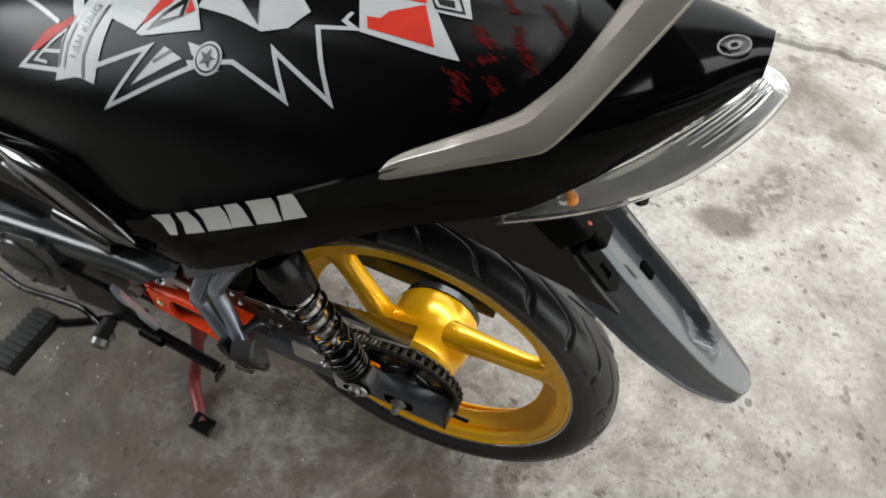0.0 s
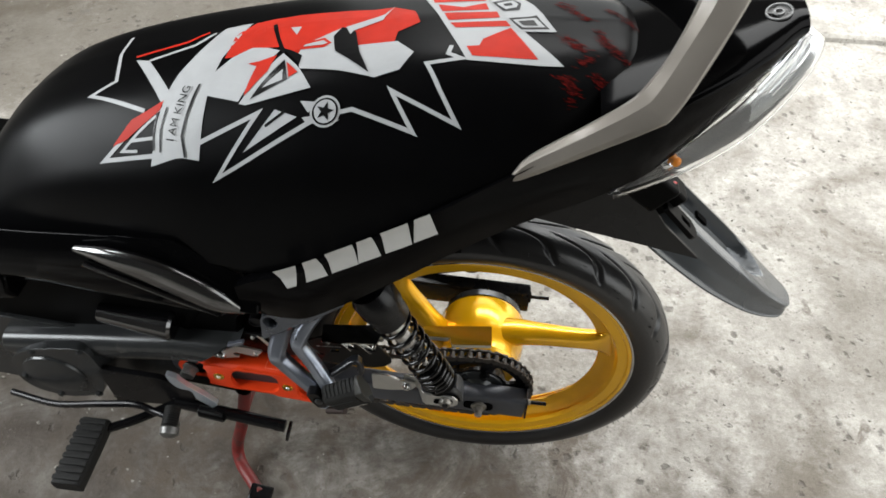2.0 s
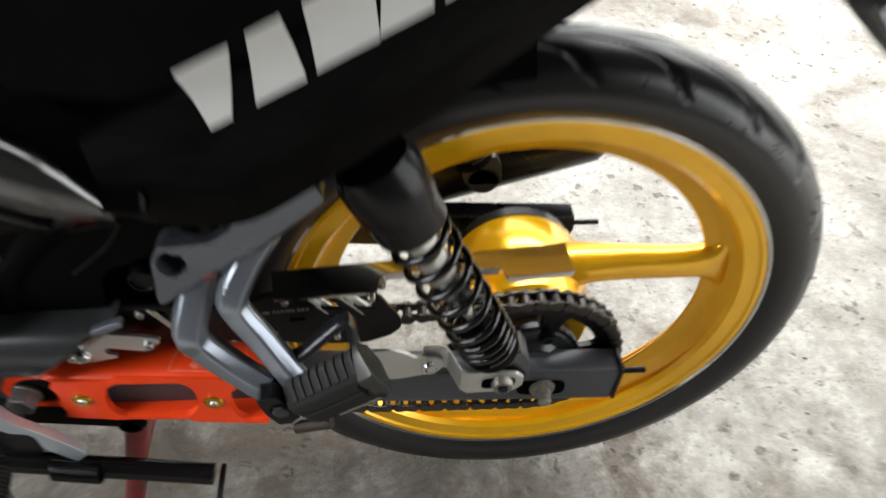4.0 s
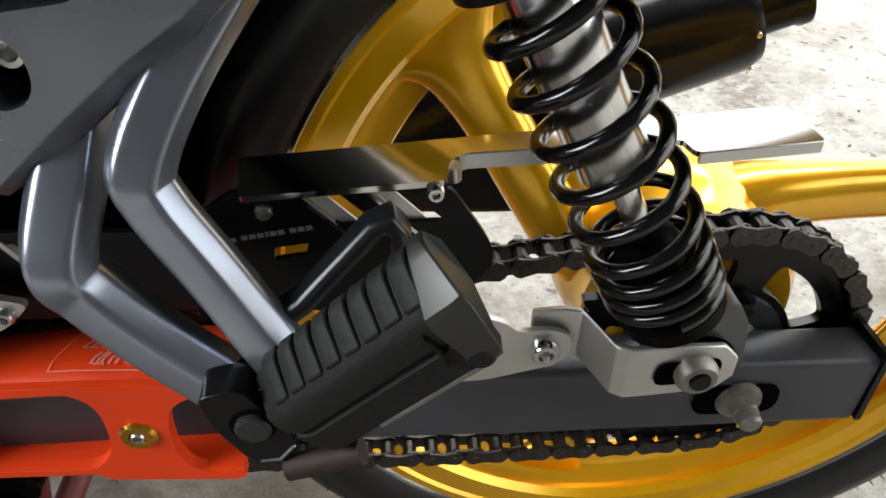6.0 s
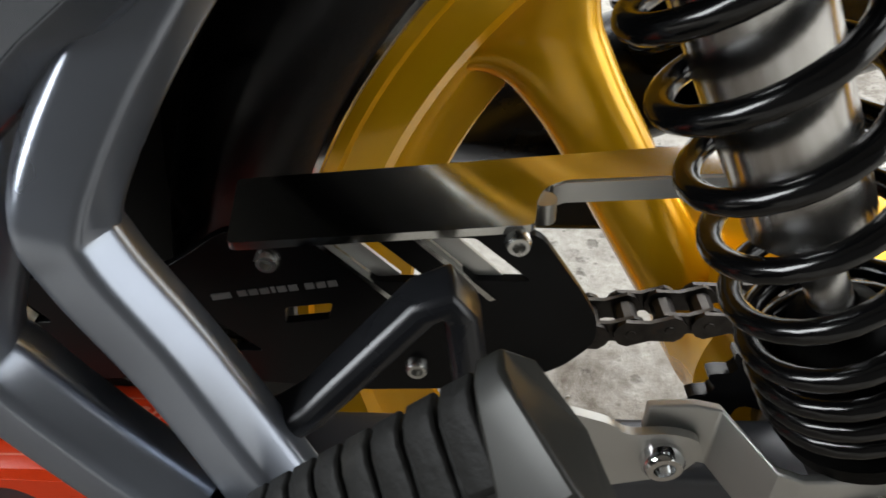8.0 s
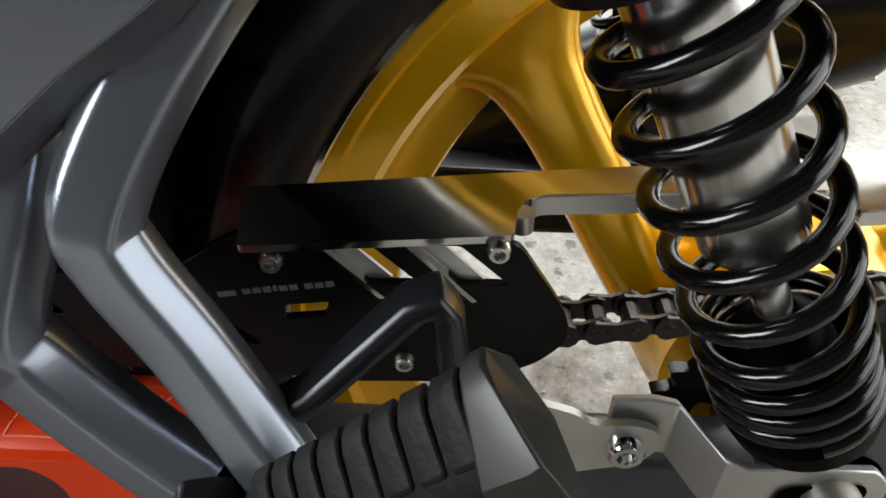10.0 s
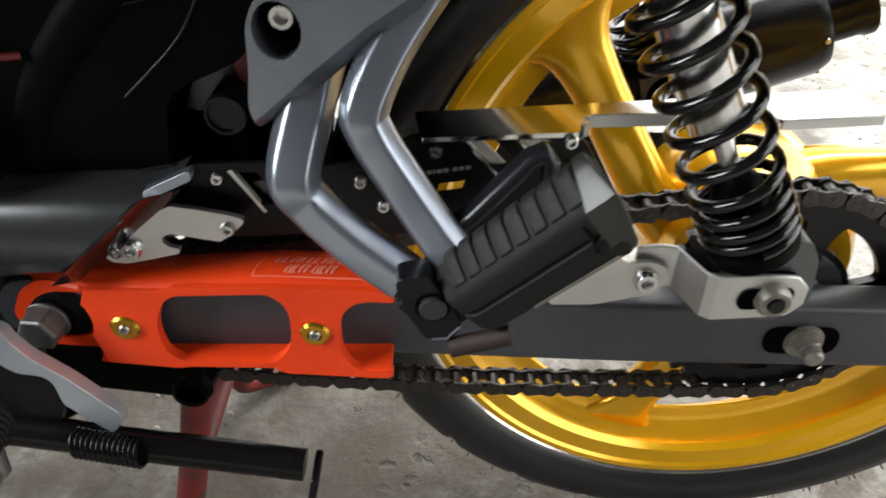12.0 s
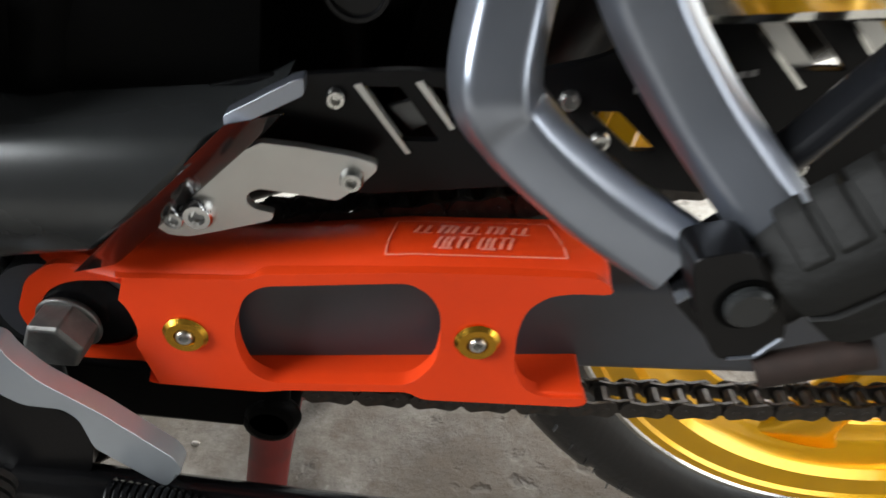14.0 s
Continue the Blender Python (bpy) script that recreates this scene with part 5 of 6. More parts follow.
fender_fall = lambda m: float(np.interp(m, (0, 0.30, 0.36, 0.52, 0.56, 0.70, 0.73, 0.90, 1.0), (0, 0.0, 0.0, 0.05, 0.09, 0.50, 0.55, 0.88, 1.0)))
grid, total = [], len(spine) - 1
for i, p in enumerate(spine):
    t = i / total
    w, d = half_w(t), drop(t)
    lower = Vector((-0.55, 0, -0.83))
    row = []
    for k in range(65):
        u = -1 + k / 32
        m = abs(u)
        y = math.copysign(fender_y(m) * w * (1 - 0.12 * (1 - t) * (1 - m)), u)
        fall = d * fender_fall(m)
        ending = max(0.0, min(1.0, (0.66 - 0.10 * (m / 0.36) ** 2 - t) * 16))
        dish = 0.017 * max(0.0, min(1.0, (0.36 - m) / 0.07)) * ending * min(1, t * 6)
        row.append(p + Vector((0, y, 0)) + lower * fall - Vector((0.69, 0, 0.72)) * dish)
    grid.append(row)
rings(bm, grid, closed=False)
mudguard = part("mudguard", bm, GREY_PLASTIC, bike, "grey plastic rear mudguard with a pointed tip", smooth=24)
solid = mudguard.modifiers.new("thickness", "SOLIDIFY")
solid.thickness = 0.003
slope = Matrix.Rotation(radians(43.5), 3, "Y")
for y in (-0.072, 0.046):
    bm = bmesh.new()
    plate(bm, round_corners([(-0.036, -0.012), (0.018, -0.013), (0.027, -0.006), (0.027, 0.006), (0.018, 0.013), (-0.036, 0.012)], 0.004, 4), -0.003, 0.003, [round_corners([(-0.006, -0.004), (0.012, -0.004), (0.012, 0.004), (-0.006, 0.004)], 0.0015, 2)])
    lie = Matrix.Translation((0.2035, y, 0.6860)) @ Matrix(((0.69, -0.72, 0), (0, 0, 1), (-0.72, -0.69, 0))).to_4x4()
    bmesh.ops.transform(bm, matrix=lie, verts=bm.verts)
    part("plate_bracket", bm, BLACK, mudguard, "black bracket ear with a slot", bevel=0.0012)
# dark box on the slope, painted shade instead of a cut slot
bm = bmesh.new()
box(bm, (0.246, -0.011, 0.632), (0.020, 0.010, 0.004), slope)
part("bracket_slot_shade", bm, SLOT_SHADE, mudguard)
bm = bmesh.new()
loops = []
for i in range(15):
    a = radians(97 + 96 * i / 14)
    loops.append([HUB + Vector((r * math.cos(a), y, r * math.sin(a))) for y, r in ((-0.070, 0.292), (-0.064, 0.318), (0.0, 0.330), (0.064, 0.318), (0.070, 0.292), (0.060, 0.315), (0.0, 0.325), (-0.060, 0.315))])
rings(bm, loops)
part("inner_mudguard", bm, BLACK, bike, "black inner mudguard over the tyre", smooth=50)
bm = bmesh.new()
lathe(bm, (0.176, -0.070, 0.735), (0.5, -0.8, 0.2), [(0, 0.007), (0.006, 0.0075), (0.010, 0.004)], 20)
part("reflector", bm, RED_PLASTIC, mudguard, "small red reflector")
bm = bmesh.new()
box(bm, (0.145, -0.03, 0.745), (0.080, 0.11, 0.040), Matrix.Rotation(radians(38), 3, "Y"))
box(bm, (0.165, -0.055, 0.715), (0.060, 0.030, 0.050), Matrix.Rotation(radians(43), 3, "Y"))
part("mudguard_mount", bm, BLACK, mudguard, "black mudguard mount", bevel=0.004)
# black plates paint the shade under the tail onto the mudguard's flank
for s in (-1, 1):
    bm = bmesh.new()
    plate(bm, round_corners([(0.020, 0.700), (0.080, 0.740), (0.140, 0.750), (0.187, 0.680), (0.236, 0.632), (0.165, 0.648), (0.108, 0.660), (0.040, 0.676)], 0.004, 3), -0.020 + s * 0.057, -0.020 + s * 0.053)
    part("mudguard_shade_side", bm, SATIN, mudguard, "black plate standing for the mudguard's shaded flank")

# ---- silencer on the far side ----
bm = bmesh.new()
ex_a, ex_b = Vector((-0.30, 0.150, 0.268)), Vector((0.092, 0.150, 0.402))
ax = (ex_b - ex_a).normalized()
lathe(bm, ex_a, ax, [(0, 0.020), (0.02, 0.036), (0.05, 0.040), ((ex_b - ex_a).length - 0.01, 0.040), ((ex_b - ex_a).length, 0.036), ((ex_b - ex_a).length + 0.001, 0.02)], 40)
silencer = part("silencer", bm, SATIN, bike, "satin black exhaust silencer")
bm = bmesh.new()
lathe(bm, ex_b, ax, [(-0.004, 0.0205), (0.030, 0.0205), (0.034, 0.0225), (0.040, 0.0225), (0.040, 0.017), (0.002, 0.017)], 32)
part("outlet", bm, SATIN, silencer, "black outlet pipe")
for k in range(6):
    a = 2 * math.pi * k / 6
    m = frame_to(ax)
    screw(silencer, ex_b - ax * 0.006 + m @ Vector((0.0385 * math.cos(a), 0.0385 * math.sin(a), 0)), m @ Vector((math.cos(a), math.sin(a), 0)), 0.0022, 0.002, STEEL, "rivet")
bm = bmesh.new()
sweep(bm, smooth_path([(-0.29, 0.15, 0.27), (-0.40, 0.145, 0.235), (-0.60, 0.12, 0.20), (-0.85, 0.07, 0.22)], 8), 0.015, 0.015, n=16)
part("exhaust_pipe", bm, SATIN, silencer)

# ---- frame and dark inner parts ----
bm = bmesh.new()
sweep(bm, smooth_path([(-0.62, -0.06, 0.50), (-0.40, -0.085, 0.54), (-0.25, -0.095, 0.585), (-0.05, -0.09, 0.66), (0.12, -0.08, 0.76)], 6), 0.014, 0.014, n=14)
sweep(bm, smooth_path([(-0.62, 0.06, 0.50), (-0.40, 0.085, 0.54), (-0.25, 0.095, 0.585), (-0.05, 0.09, 0.66), (0.12, 0.08, 0.76)], 6), 0.014, 0.014, n=14)
sweep(bm, smooth_path([(-0.43, -0.085, 0.34), (-0.40, -0.085, 0.45), (-0.30, -0.090, 0.55)], 6), 0.016, 0.016, n=14)
sweep(bm, smooth_path([(-0.43, 0.085, 0.34), (-0.40, 0.085, 0.45), (-0.30, 0.090, 0.55)], 6), 0.016, 0.016, n=14)
rod(bm, (-0.40, -0.085, 0.47), (-0.40, 0.085, 0.47), 0.013)
part("frame", bm, BLACK, bike, "black tubular frame")
bm = bmesh.new()
plate(bm, round_corners([(-0.74, 0.36), (-0.50, 0.375), (-0.350, 0.385), (-0.338, 0.452), (-0.295, 0.470), (-0.288, 0.505), (-0.250, 0.545), (-0.240, 0.600), (-0.740, 0.600)], 0.012, 4), -0.098, 0.095)
part("inner_cover", bm, BLACK, bike, "matte black inner frame cover", bevel=0.006)
bm = bmesh.new()
box(bm, (-0.400, 0.0, 0.590), (0.26, 0.19, 0.07))
box(bm, (-0.230, 0.0, 0.610), (0.20, 0.20, 0.09), Matrix.Rotation(radians(-28), 3, "Y"))
part("battery_box", bm, BLACK, bike, "black battery and tool box", bevel=0.01)
bm = bmesh.new()
rings(bm, [[Vector((x, y, z)) for y, z in ((-w, lo), (-w - 0.012, (lo + hi) / 2), (-w - 0.003, hi), (-w + 0.010, hi + 0.03), (-w + 0.03, lo - 0.01))]
           for x, w, lo, hi in ((-0.80, 0.120, 0.50, 0.58), (-0.66, 0.140, 0.545, 0.600), (-0.52, 0.158, 0.568, 0.624), (-0.42, 0.166, 0.566, 0.640), (-0.34, 0.170, 0.560, 0.648), (-0.285, 0.174, 0.572, 0.612), (-0.255, 0.176, 0.584, 0.594))])
part("centre_cover", bm, GLOSS, bike, "glossy black centre side cover", smooth=50, bevel=0.003)
bm = bmesh.new()
sweep(bm, smooth_path([(-0.455, -0.166, 0.652), (-0.415, -0.173, 0.652), (-0.371, -0.1780, 0.643), (-0.330, -0.1810, 0.6225), (-0.295, -0.1820, 0.6000), (-0.272, -0.1820, 0.5860)], 8), curve((0, 0.004), (0.25, 0.0150), (0.5, 0.0215), (0.72, 0.0190), (0.92, 0.0075), (1, 0.002)), curve((0, 0.004), (0.3, 0.010), (0.7, 0.011), (1, 0.002)), n=36)
part("cover_bulge", bm, BEAD, bike, "glossy black pointed bulge of the side cover", smooth=60)
bm = bmesh.new()
sweep(bm, smooth_path([(-0.450, -0.172, 0.634), (-0.395, -0.1810, 0.622), (-0.345, -0.1850, 0.602), (-0.302, -0.1850, 0.582)], 8), lambda t: 0.0030 * min(1, 4 * t + 0.2, 4 * (1 - t) + 0.1), 0.004, n=14)
part("cover_bead", bm, BEAD, bike, "raised glossy black cover rib", smooth=60)
# leg shield side at the front with a chequered sticker
bm = bmesh.new()
rings(bm, [[Vector((x, y, z)) for y, z in ((-w, lo), (-w - 0.008, (lo + hi) / 2), (-w, hi), (-w + 0.05, hi), (-w + 0.05, lo))]
           for x, w, lo, hi in ((-1.05, 0.150, 0.44, 0.66), (-0.85, 0.150, 0.47, 0.66), (-0.70, 0.150, 0.50, 0.60), (-0.585, 0.155, 0.525, 0.565))])
shield = part("leg_shield", bm, GLOSS, bike, "glossy black lower leg shield", smooth=50, bevel=0.004)
bm = bmesh.new()
for i in range(4):
    for j in range(4):
        if (i + j) % 2:
            box(bm, (-0.655 + 0.0085 * i, -0.1612, 0.548 + 0.0075 * j - 0.002 * i), (0.0085, 0.0012, 0.0075))
part("chequer_sticker", bm, WHITE_INK, shield, "small chequered white sticker")
bm = bmesh.new()
box(bm, (-0.680, -0.1612, 0.545), (0.018, 0.0012, 0.020))
part("red_sticker", bm, PRINT_RED, shield, "small red sticker")

# ---- engine ----
bm = bmesh.new()
plate(bm, round_corners([(-0.86, 0.24), (-0.86, 0.36), (-0.70, 0.40), (-0.56, 0.385), (-0.45, 0.36), (-0.445, 0.275), (-0.52, 0.235), (-0.70, 0.215)], 0.02, 4), -0.105, 0.115)
engine = part("engine", bm, DARK_CAST, bike, "dark grey aluminium engine crankcase", bevel=0.006)
bm = bmesh.new()
plate(bm, round_corners([(-0.705, 0.285), (-0.690, 0.345), (-0.646, 0.372), (-0.560, 0.388), (-0.552, 0.330), (-0.575, 0.257), (-0.640, 0.235), (-0.690, 0.250)], 0.022, 5), -0.138, -0.100)
part("clutch_cover", bm, DARK_CAST, engine, "dark grey rounded engine cover", bevel=0.010, segments=3)
bm = bmesh.new()
lathe(bm, (-0.635, -0.137, 0.305), (0, -1, 0), [(0, 0.048), (0.004, 0.046), (0.006, 0.030), (0.005, 0.012)], 40)
part("cover_boss", bm, DARK_CAST, engine)
for x, z in ((-0.690, 0.290), (-0.650, 0.362), (-0.572, 0.376), (-0.585, 0.258), (-0.652, 0.243)):
    screw(engine, (x, -0.1375, z), (0, -1, 0), 0.0045, 0.004, DARK_CAST, "cover_screw", True)
bm = bmesh.new()
loops = []
for x, top, low in ((-0.700, 0.372, 0.330), (-0.560, 0.392, 0.345), (-0.480, 0.4010, 0.3560), (-0.430, 0.4085, 0.3620)):
    d = top - low
    loops.append([Vector((x, y, low + d * f)) for y, f in ((-0.100, 0.0), (-0.122, 0.0), (-0.1280, 0.14), (-0.1305, 0.40), (-0.1290, 0.68), (-0.1230, 0.90), (-0.1150, 1.0), (-0.0900, 1.02), (-0.0900, 0.0))])
for x0, z0, dx, dz, ys in ((-0.408, 0.3620, 0.058, 0.0490, (-0.100, -0.120, -0.1280, -0.1305, -0.1290, -0.1240, -0.1165, -0.0900, -0.0900)),
                           (-0.402, 0.3605, 0.068, 0.0560, (-0.095, -0.108, -0.1120, -0.1140, -0.1150, -0.1160, -0.1145, -0.0900, -0.0900))):
    loops.append([Vector((x0 + dx * f, y, z0 + dz * f)) for y, f in zip(ys, (0.0, 0.0, 0.14, 0.40, 0.68, 0.90, 1.0, 1.02, 0.0))])
rings(bm, loops)
part("sprocket_cover", bm, DARK_CAST, engine, "grey metallic sprocket cover with a slanted rear edge", smooth=35, bevel=0.0015)
bm = bmesh.new()
inner_edge, outer_edge = (Vector((-0.4090, -0.1298, 0.3605)), Vector((-0.3500, -0.1262, 0.4116))), (Vector((-0.4030, -0.1165, 0.3530)), Vector((-0.3350, -0.1165, 0.4100)))
thick = Vector((0.001, 0.003, -0.001))
rings(bm, [[a, b, b + thick, a + thick] for a, b in ((inner_edge[0].lerp(inner_edge[1], f), outer_edge[0].lerp(outer_edge[1], f)) for f in (0, 0.25, 0.5, 0.75, 1))])
part("cover_flange", bm, COVER_EDGE, engine, "polished dark edge flange of the cover", smooth=40, bevel=0.0008)
bm = bmesh.new()
plate(bm, round_corners([(-0.3515, 0.4120), (-0.3293, 0.4226), (-0.3262, 0.4233), (-0.3268, 0.4180), (-0.3433, 0.4105), (-0.3516, 0.4080)], 0.0012, 3), -0.1215, -0.1155)
part("cover_edge", bm, CAST, engine, "bright bevelled edge of the cover", bevel=0.0012)
bm = bmesh.new()
plate(bm, round_corners([(-0.4520, 0.3470), (-0.4360, 0.3400), (-0.4348, 0.3332), (-0.4287, 0.3220), (-0.4123, 0.3046), (-0.3923, 0.2781), (-0.3909, 0.2703), (-0.4001, 0.2599), (-0.4209, 0.2849), (-0.4214, 0.3014),
                         (-0.4251, 0.3073), (-0.4387, 0.3099), (-0.4450, 0.3160), (-0.4500, 0.3275)], 0.0028, 3), -0.142, -0.134)
part("lower_cover", bm, BRIGHT_CAST, engine, "silver-grey lower engine cover with a pointed tail", bevel=0.0032, segments=3)
bm = bmesh.new()
plate(bm, round_corners([(-0.560, 0.336), (-0.470, 0.3270), (-0.4460, 0.3140), (-0.4240, 0.2990), (-0.4220, 0.2860), (-0.4300, 0.2640), (-0.4600, 0.2500), (-0.5600, 0.2400)], 0.005, 3), -0.1385, -0.1300)
part("lower_skirt", bm, SATIN, engine, "satin black lower cover skirt", bevel=0.003)
bm = bmesh.new()
a, b = Vector((-0.535, -0.104, 0.438)), Vector((-0.427, -0.107, 0.426))
lathe(bm, a, b - a, [(0, 0.010), (0.003, 0.014), ((b - a).length - 0.004, 0.0225), ((b - a).length, 0.019)], 36)
part("air_duct", bm, BEAD, engine, "glossy black tapered air duct")
bm = bmesh.new()
box(bm, (-0.62, 0.0, 0.46), (0.26, 0.17, 0.12))
part("cylinder_block", bm, BLACK, engine, bevel=0.012)
bm = bmesh.new()
box(bm, (-0.352, 0.0, 0.420), (0.075, 0.13, 0.13))
part("air_box", bm, BLACK, bike, "matte black air box", bevel=0.008)
bm = bmesh.new()
lathe(bm, (-0.312, -0.060, 0.4405), (0, -1, 0), [(0, 0.0105), (0.036, 0.0105), (0.0385, 0.0100), (0.0385, 0.0088), (0.0365, 0.0082)], 32)
part("frame_bush", bm, SATIN, bike, "black round frame bush")
bm = bmesh.new()
plate(bm, round_corners([(-0.3400, 0.4330), (-0.3330, 0.4490), (-0.3120, 0.4600), (-0.3040, 0.4520), (-0.3040, 0.4350), (-0.3200, 0.4310)], 0.004, 3), -0.0740, -0.0660)
part("frame_gusset", bm, DARK_CAST, bike, "dusty grey frame gusset", bevel=0.0015)
bm = bmesh.new()
plate(bm, round_corners([(-0.3090, 0.4600), (-0.2960, 0.4720), (-0.2920, 0.4600), (-0.3000, 0.4470), (-0.3075, 0.4520)], 0.003, 3), -0.0800, -0.0745)
part("red_tab", bm, RED_STAND, bike, "dark red bracket tab", bevel=0.0012)
# strips added for the highlight on the moulded pocket's edge, the inner cover's lip, and a red wire behind the duct
bm = bmesh.new()
for line, r in (([(-0.3800, -0.0975, 0.4895), (-0.3533, -0.0985, 0.4935), (-0.3110, -0.0985, 0.5020)], 0.0011), ([(-0.3110, -0.0980, 0.5020), (-0.3269, -0.0978, 0.4782), (-0.3572, -0.0978, 0.4507)], 0.0009)):
    sweep(bm, smooth_path(line, 8), r, r * 1.3, n=8)
part("pocket_highlight_strip", bm, SATIN, bike, "thin raised strip added for the highlight on the moulded pocket's edge", smooth=60)
bm = bmesh.new()
sweep(bm, smooth_path([(-0.3480, -0.0980, 0.5010), (-0.3178, -0.1000, 0.5085), (-0.2871, -0.0990, 0.5160)], 8), 0.0030, 0.0035, n=12)
part("cover_lip", bm, SATIN, bike, "rolled lip of the inner cover", smooth=60)
bm = bmesh.new()
sweep(bm, smooth_path([(-0.4330, -0.1040, 0.4860), (-0.4215, -0.1050, 0.4790), (-0.4080, -0.1050, 0.4735), (-0.3990, -0.1000, 0.4720)], 8), 0.0018, 0.0018, n=10)
part("red_wire", bm, RED_STAND, bike, "red wire beside the air duct", smooth=60)

# ---- rider's footrest, gear lever and stands ----
bm = bmesh.new()
sweep(bm, smooth_path([(-0.430, -0.120, 0.262), (-0.470, -0.150, 0.262), (-0.510, -0.180, 0.266), (-0.545, -0.200, 0.268), (-0.560, -0.215, 0.268)], 6), 0.007, 0.007, n=14)
foot_bar = part("footrest_bar", bm, SATIN, bike, "black steel footrest bar")
bm = bmesh.new()
plate(bm, round_corners([(-0.581, 0.256), (-0.538, 0.256), (-0.538, 0.280), (-0.581, 0.280)], 0.006, 3), -0.290, -0.188)
part("footrest_rubber", bm, RUBBER, foot_bar, "black ribbed rubber footrest pad", bevel=0.003)
for k in range(9):
    bm = bmesh.new()
    box(bm, (-0.5595, -0.196 - 0.0107 * k, 0.2815), (0.040, 0.0066, 0.004))
    part("rib", bm, RUBBER, foot_bar, bevel=0.0008)
bm = bmesh.new()
sweep(bm, smooth_path([(-0.720, -0.150, 0.255), (-0.640, -0.165, 0.262), (-0.560, -0.168, 0.285), (-0.500, -0.170, 0.300), (-0.470, -0.176, 0.298), (-0.440, -0.186, 0.304)], 7), 0.0062, 0.0050, n=14)
lever = part("gear_lever", bm, SATIN, bike, "black steel gear lever")
bm = bmesh.new()
tip_profile = [(0, 0.006)]
for k in range(8):
    tip_profile += [(0.002 + 0.0034 * k, 0.0112), (0.0042 + 0.0034 * k, 0.0112), (0.0044 + 0.0034 * k, 0.0096), (0.0052 + 0.0034 * k, 0.0096)]
lathe(bm, (-0.437, -0.172, 0.312), (0.1, -1, -0.15), tip_profile + [(0.0305, 0.0105), (0.0312, 0.006)], 28)
part("lever_rubber", bm, RUBBER, lever, "ribbed rubber lever tip", smooth=25)
bm = bmesh.new()
lathe(bm, (-0.434, -0.199, 0.304), (0.1, -1, -0.3), [(0, 0.010), (0.003, 0.0135), (0.012, 0.0130), (0.016, 0.008), (0.017, 0.003)], 28)
lathe(bm, (-0.437, -0.186, 0.292), (0.1, -0.3, -1), [(-0.006, 0.0075), (0.008, 0.0075), (0.010, 0.0055)], 20)
part("lever_end", bm, DULL_STEEL, lever, "dull metal lever end clamp")
bm = bmesh.new()
sweep(bm, [Vector((-0.460, -0.138, 0.260)), Vector((-0.370, -0.142, 0.246)), Vector((-0.290, -0.146, 0.235))], 0.0105, 0.0095, n=18)
side_stand = part("side_stand", bm, SATIN, bike, "folded black side stand with a coil spring")
bm = bmesh.new()
box(bm, (-0.284, -0.150, 0.228), (0.005, 0.024, 0.024), Matrix.Rotation(radians(12), 3, "Y"))
part("stand_foot", bm, SATIN, side_stand, bevel=0.0015)
bm = bmesh.new()
path = []
for i in range(13 * 12 + 1):
    a = 2 * math.pi * i / 12
    path.append(Vector((-0.418 + 0.0028 * i / 12, -0.150 + 0.0078 * math.cos(a), 0.2620 - 0.0008 * i / 12 + 0.0078 * math.sin(a))))
sweep(bm, path, 0.0014, 0.0014, side=(1, 0, 0), n=6)
part("stand_spring", bm, SATIN, side_stand, "coiled steel return spring", smooth=60)
bm = bmesh.new()
for s in (-1, 1):
    sweep(bm, smooth_path([(-0.368, s * 0.085, 0.250), (-0.378, s * 0.088, 0.205), (-0.398, s * 0.094, 0.120), (-0.418, s * 0.102, 0.050), (-0.412, s * 0.122, 0.022), (-0.385, s * 0.150, 0.013), (-0.365, s * 0.170, 0.0115)], 7), 0.0105, 0.0105, n=16)
rod(bm, (-0.390, -0.09, 0.155), (-0.390, 0.09, 0.155), 0.009)
centre_stand = part("centre_stand", bm, RED_STAND, bike, "worn red-painted tubular centre stand", smooth=60)
for s in (-1, 1):
    bm = bmesh.new()
    box(bm, (-0.363, s * 0.172, 0.0105), (0.040, 0.030, 0.018), Matrix.Rotation(radians(18), 3, "Y"))
    part("stand_shoe", bm, SATIN, centre_stand, "black stand foot", bevel=0.003)
bm = bmesh.new()
rod(bm, (-0.368, -0.105, 0.250), (-0.368, 0.105, 0.250), 0.012)
lathe(bm, (-0.366, -0.098, 0.254), (0, -1, 0), [(0, 0.013), (0.006, 0.013), (0.007, 0.010)], 24)
box(bm, (-0.412, -0.098, 0.270), (0.110, 0.010, 0.034), Matrix.Rotation(radians(10), 3, "Y"))
part("stand_bracket", bm, BLACK, bike, "black centre stand bracket", bevel=0.003)
# front wheel, ahead of the rider's feet
front = HUB + Vector((-1.20, 0, -0.022))
bm = bmesh.new()
n = 96
rings(bm, [[front + Vector((r * math.cos(2 * math.pi * i / n), y, r * math.sin(2 * math.pi * i / n))) for y, r in tyre_profile] for i in range(n + 1)], caps=False)
front_wheel = part("front_wheel", bm, TYRE, bike, "black front tyre on a gold wheel")
bm = bmesh.new()
rings(bm, [[front + Vector((r * math.cos(2 * math.pi * i / n), y, r * math.sin(2 * math.pi * i / n))) for y, r in ((-0.026, 0.230), (-0.02, 0.205), (0.02, 0.205), (0.026, 0.230))] for i in range(n + 1)], caps=False)
lathe(bm, front + Vector((0, -0.05, 0)), (0, 1, 0), [(0, 0.04), (0.1, 0.04)], 32)
for k in range(3):
    a = radians(30 + 120 * k)
    sweep(bm, [front + Vector((r * math.cos(a), 0, r * math.sin(a))) for r in (0.03, 0.12, 0.208)], 0.014, 0.014, n=12)
part("front_rim", bm, GOLD, front_wheel)
bm = bmesh.new()
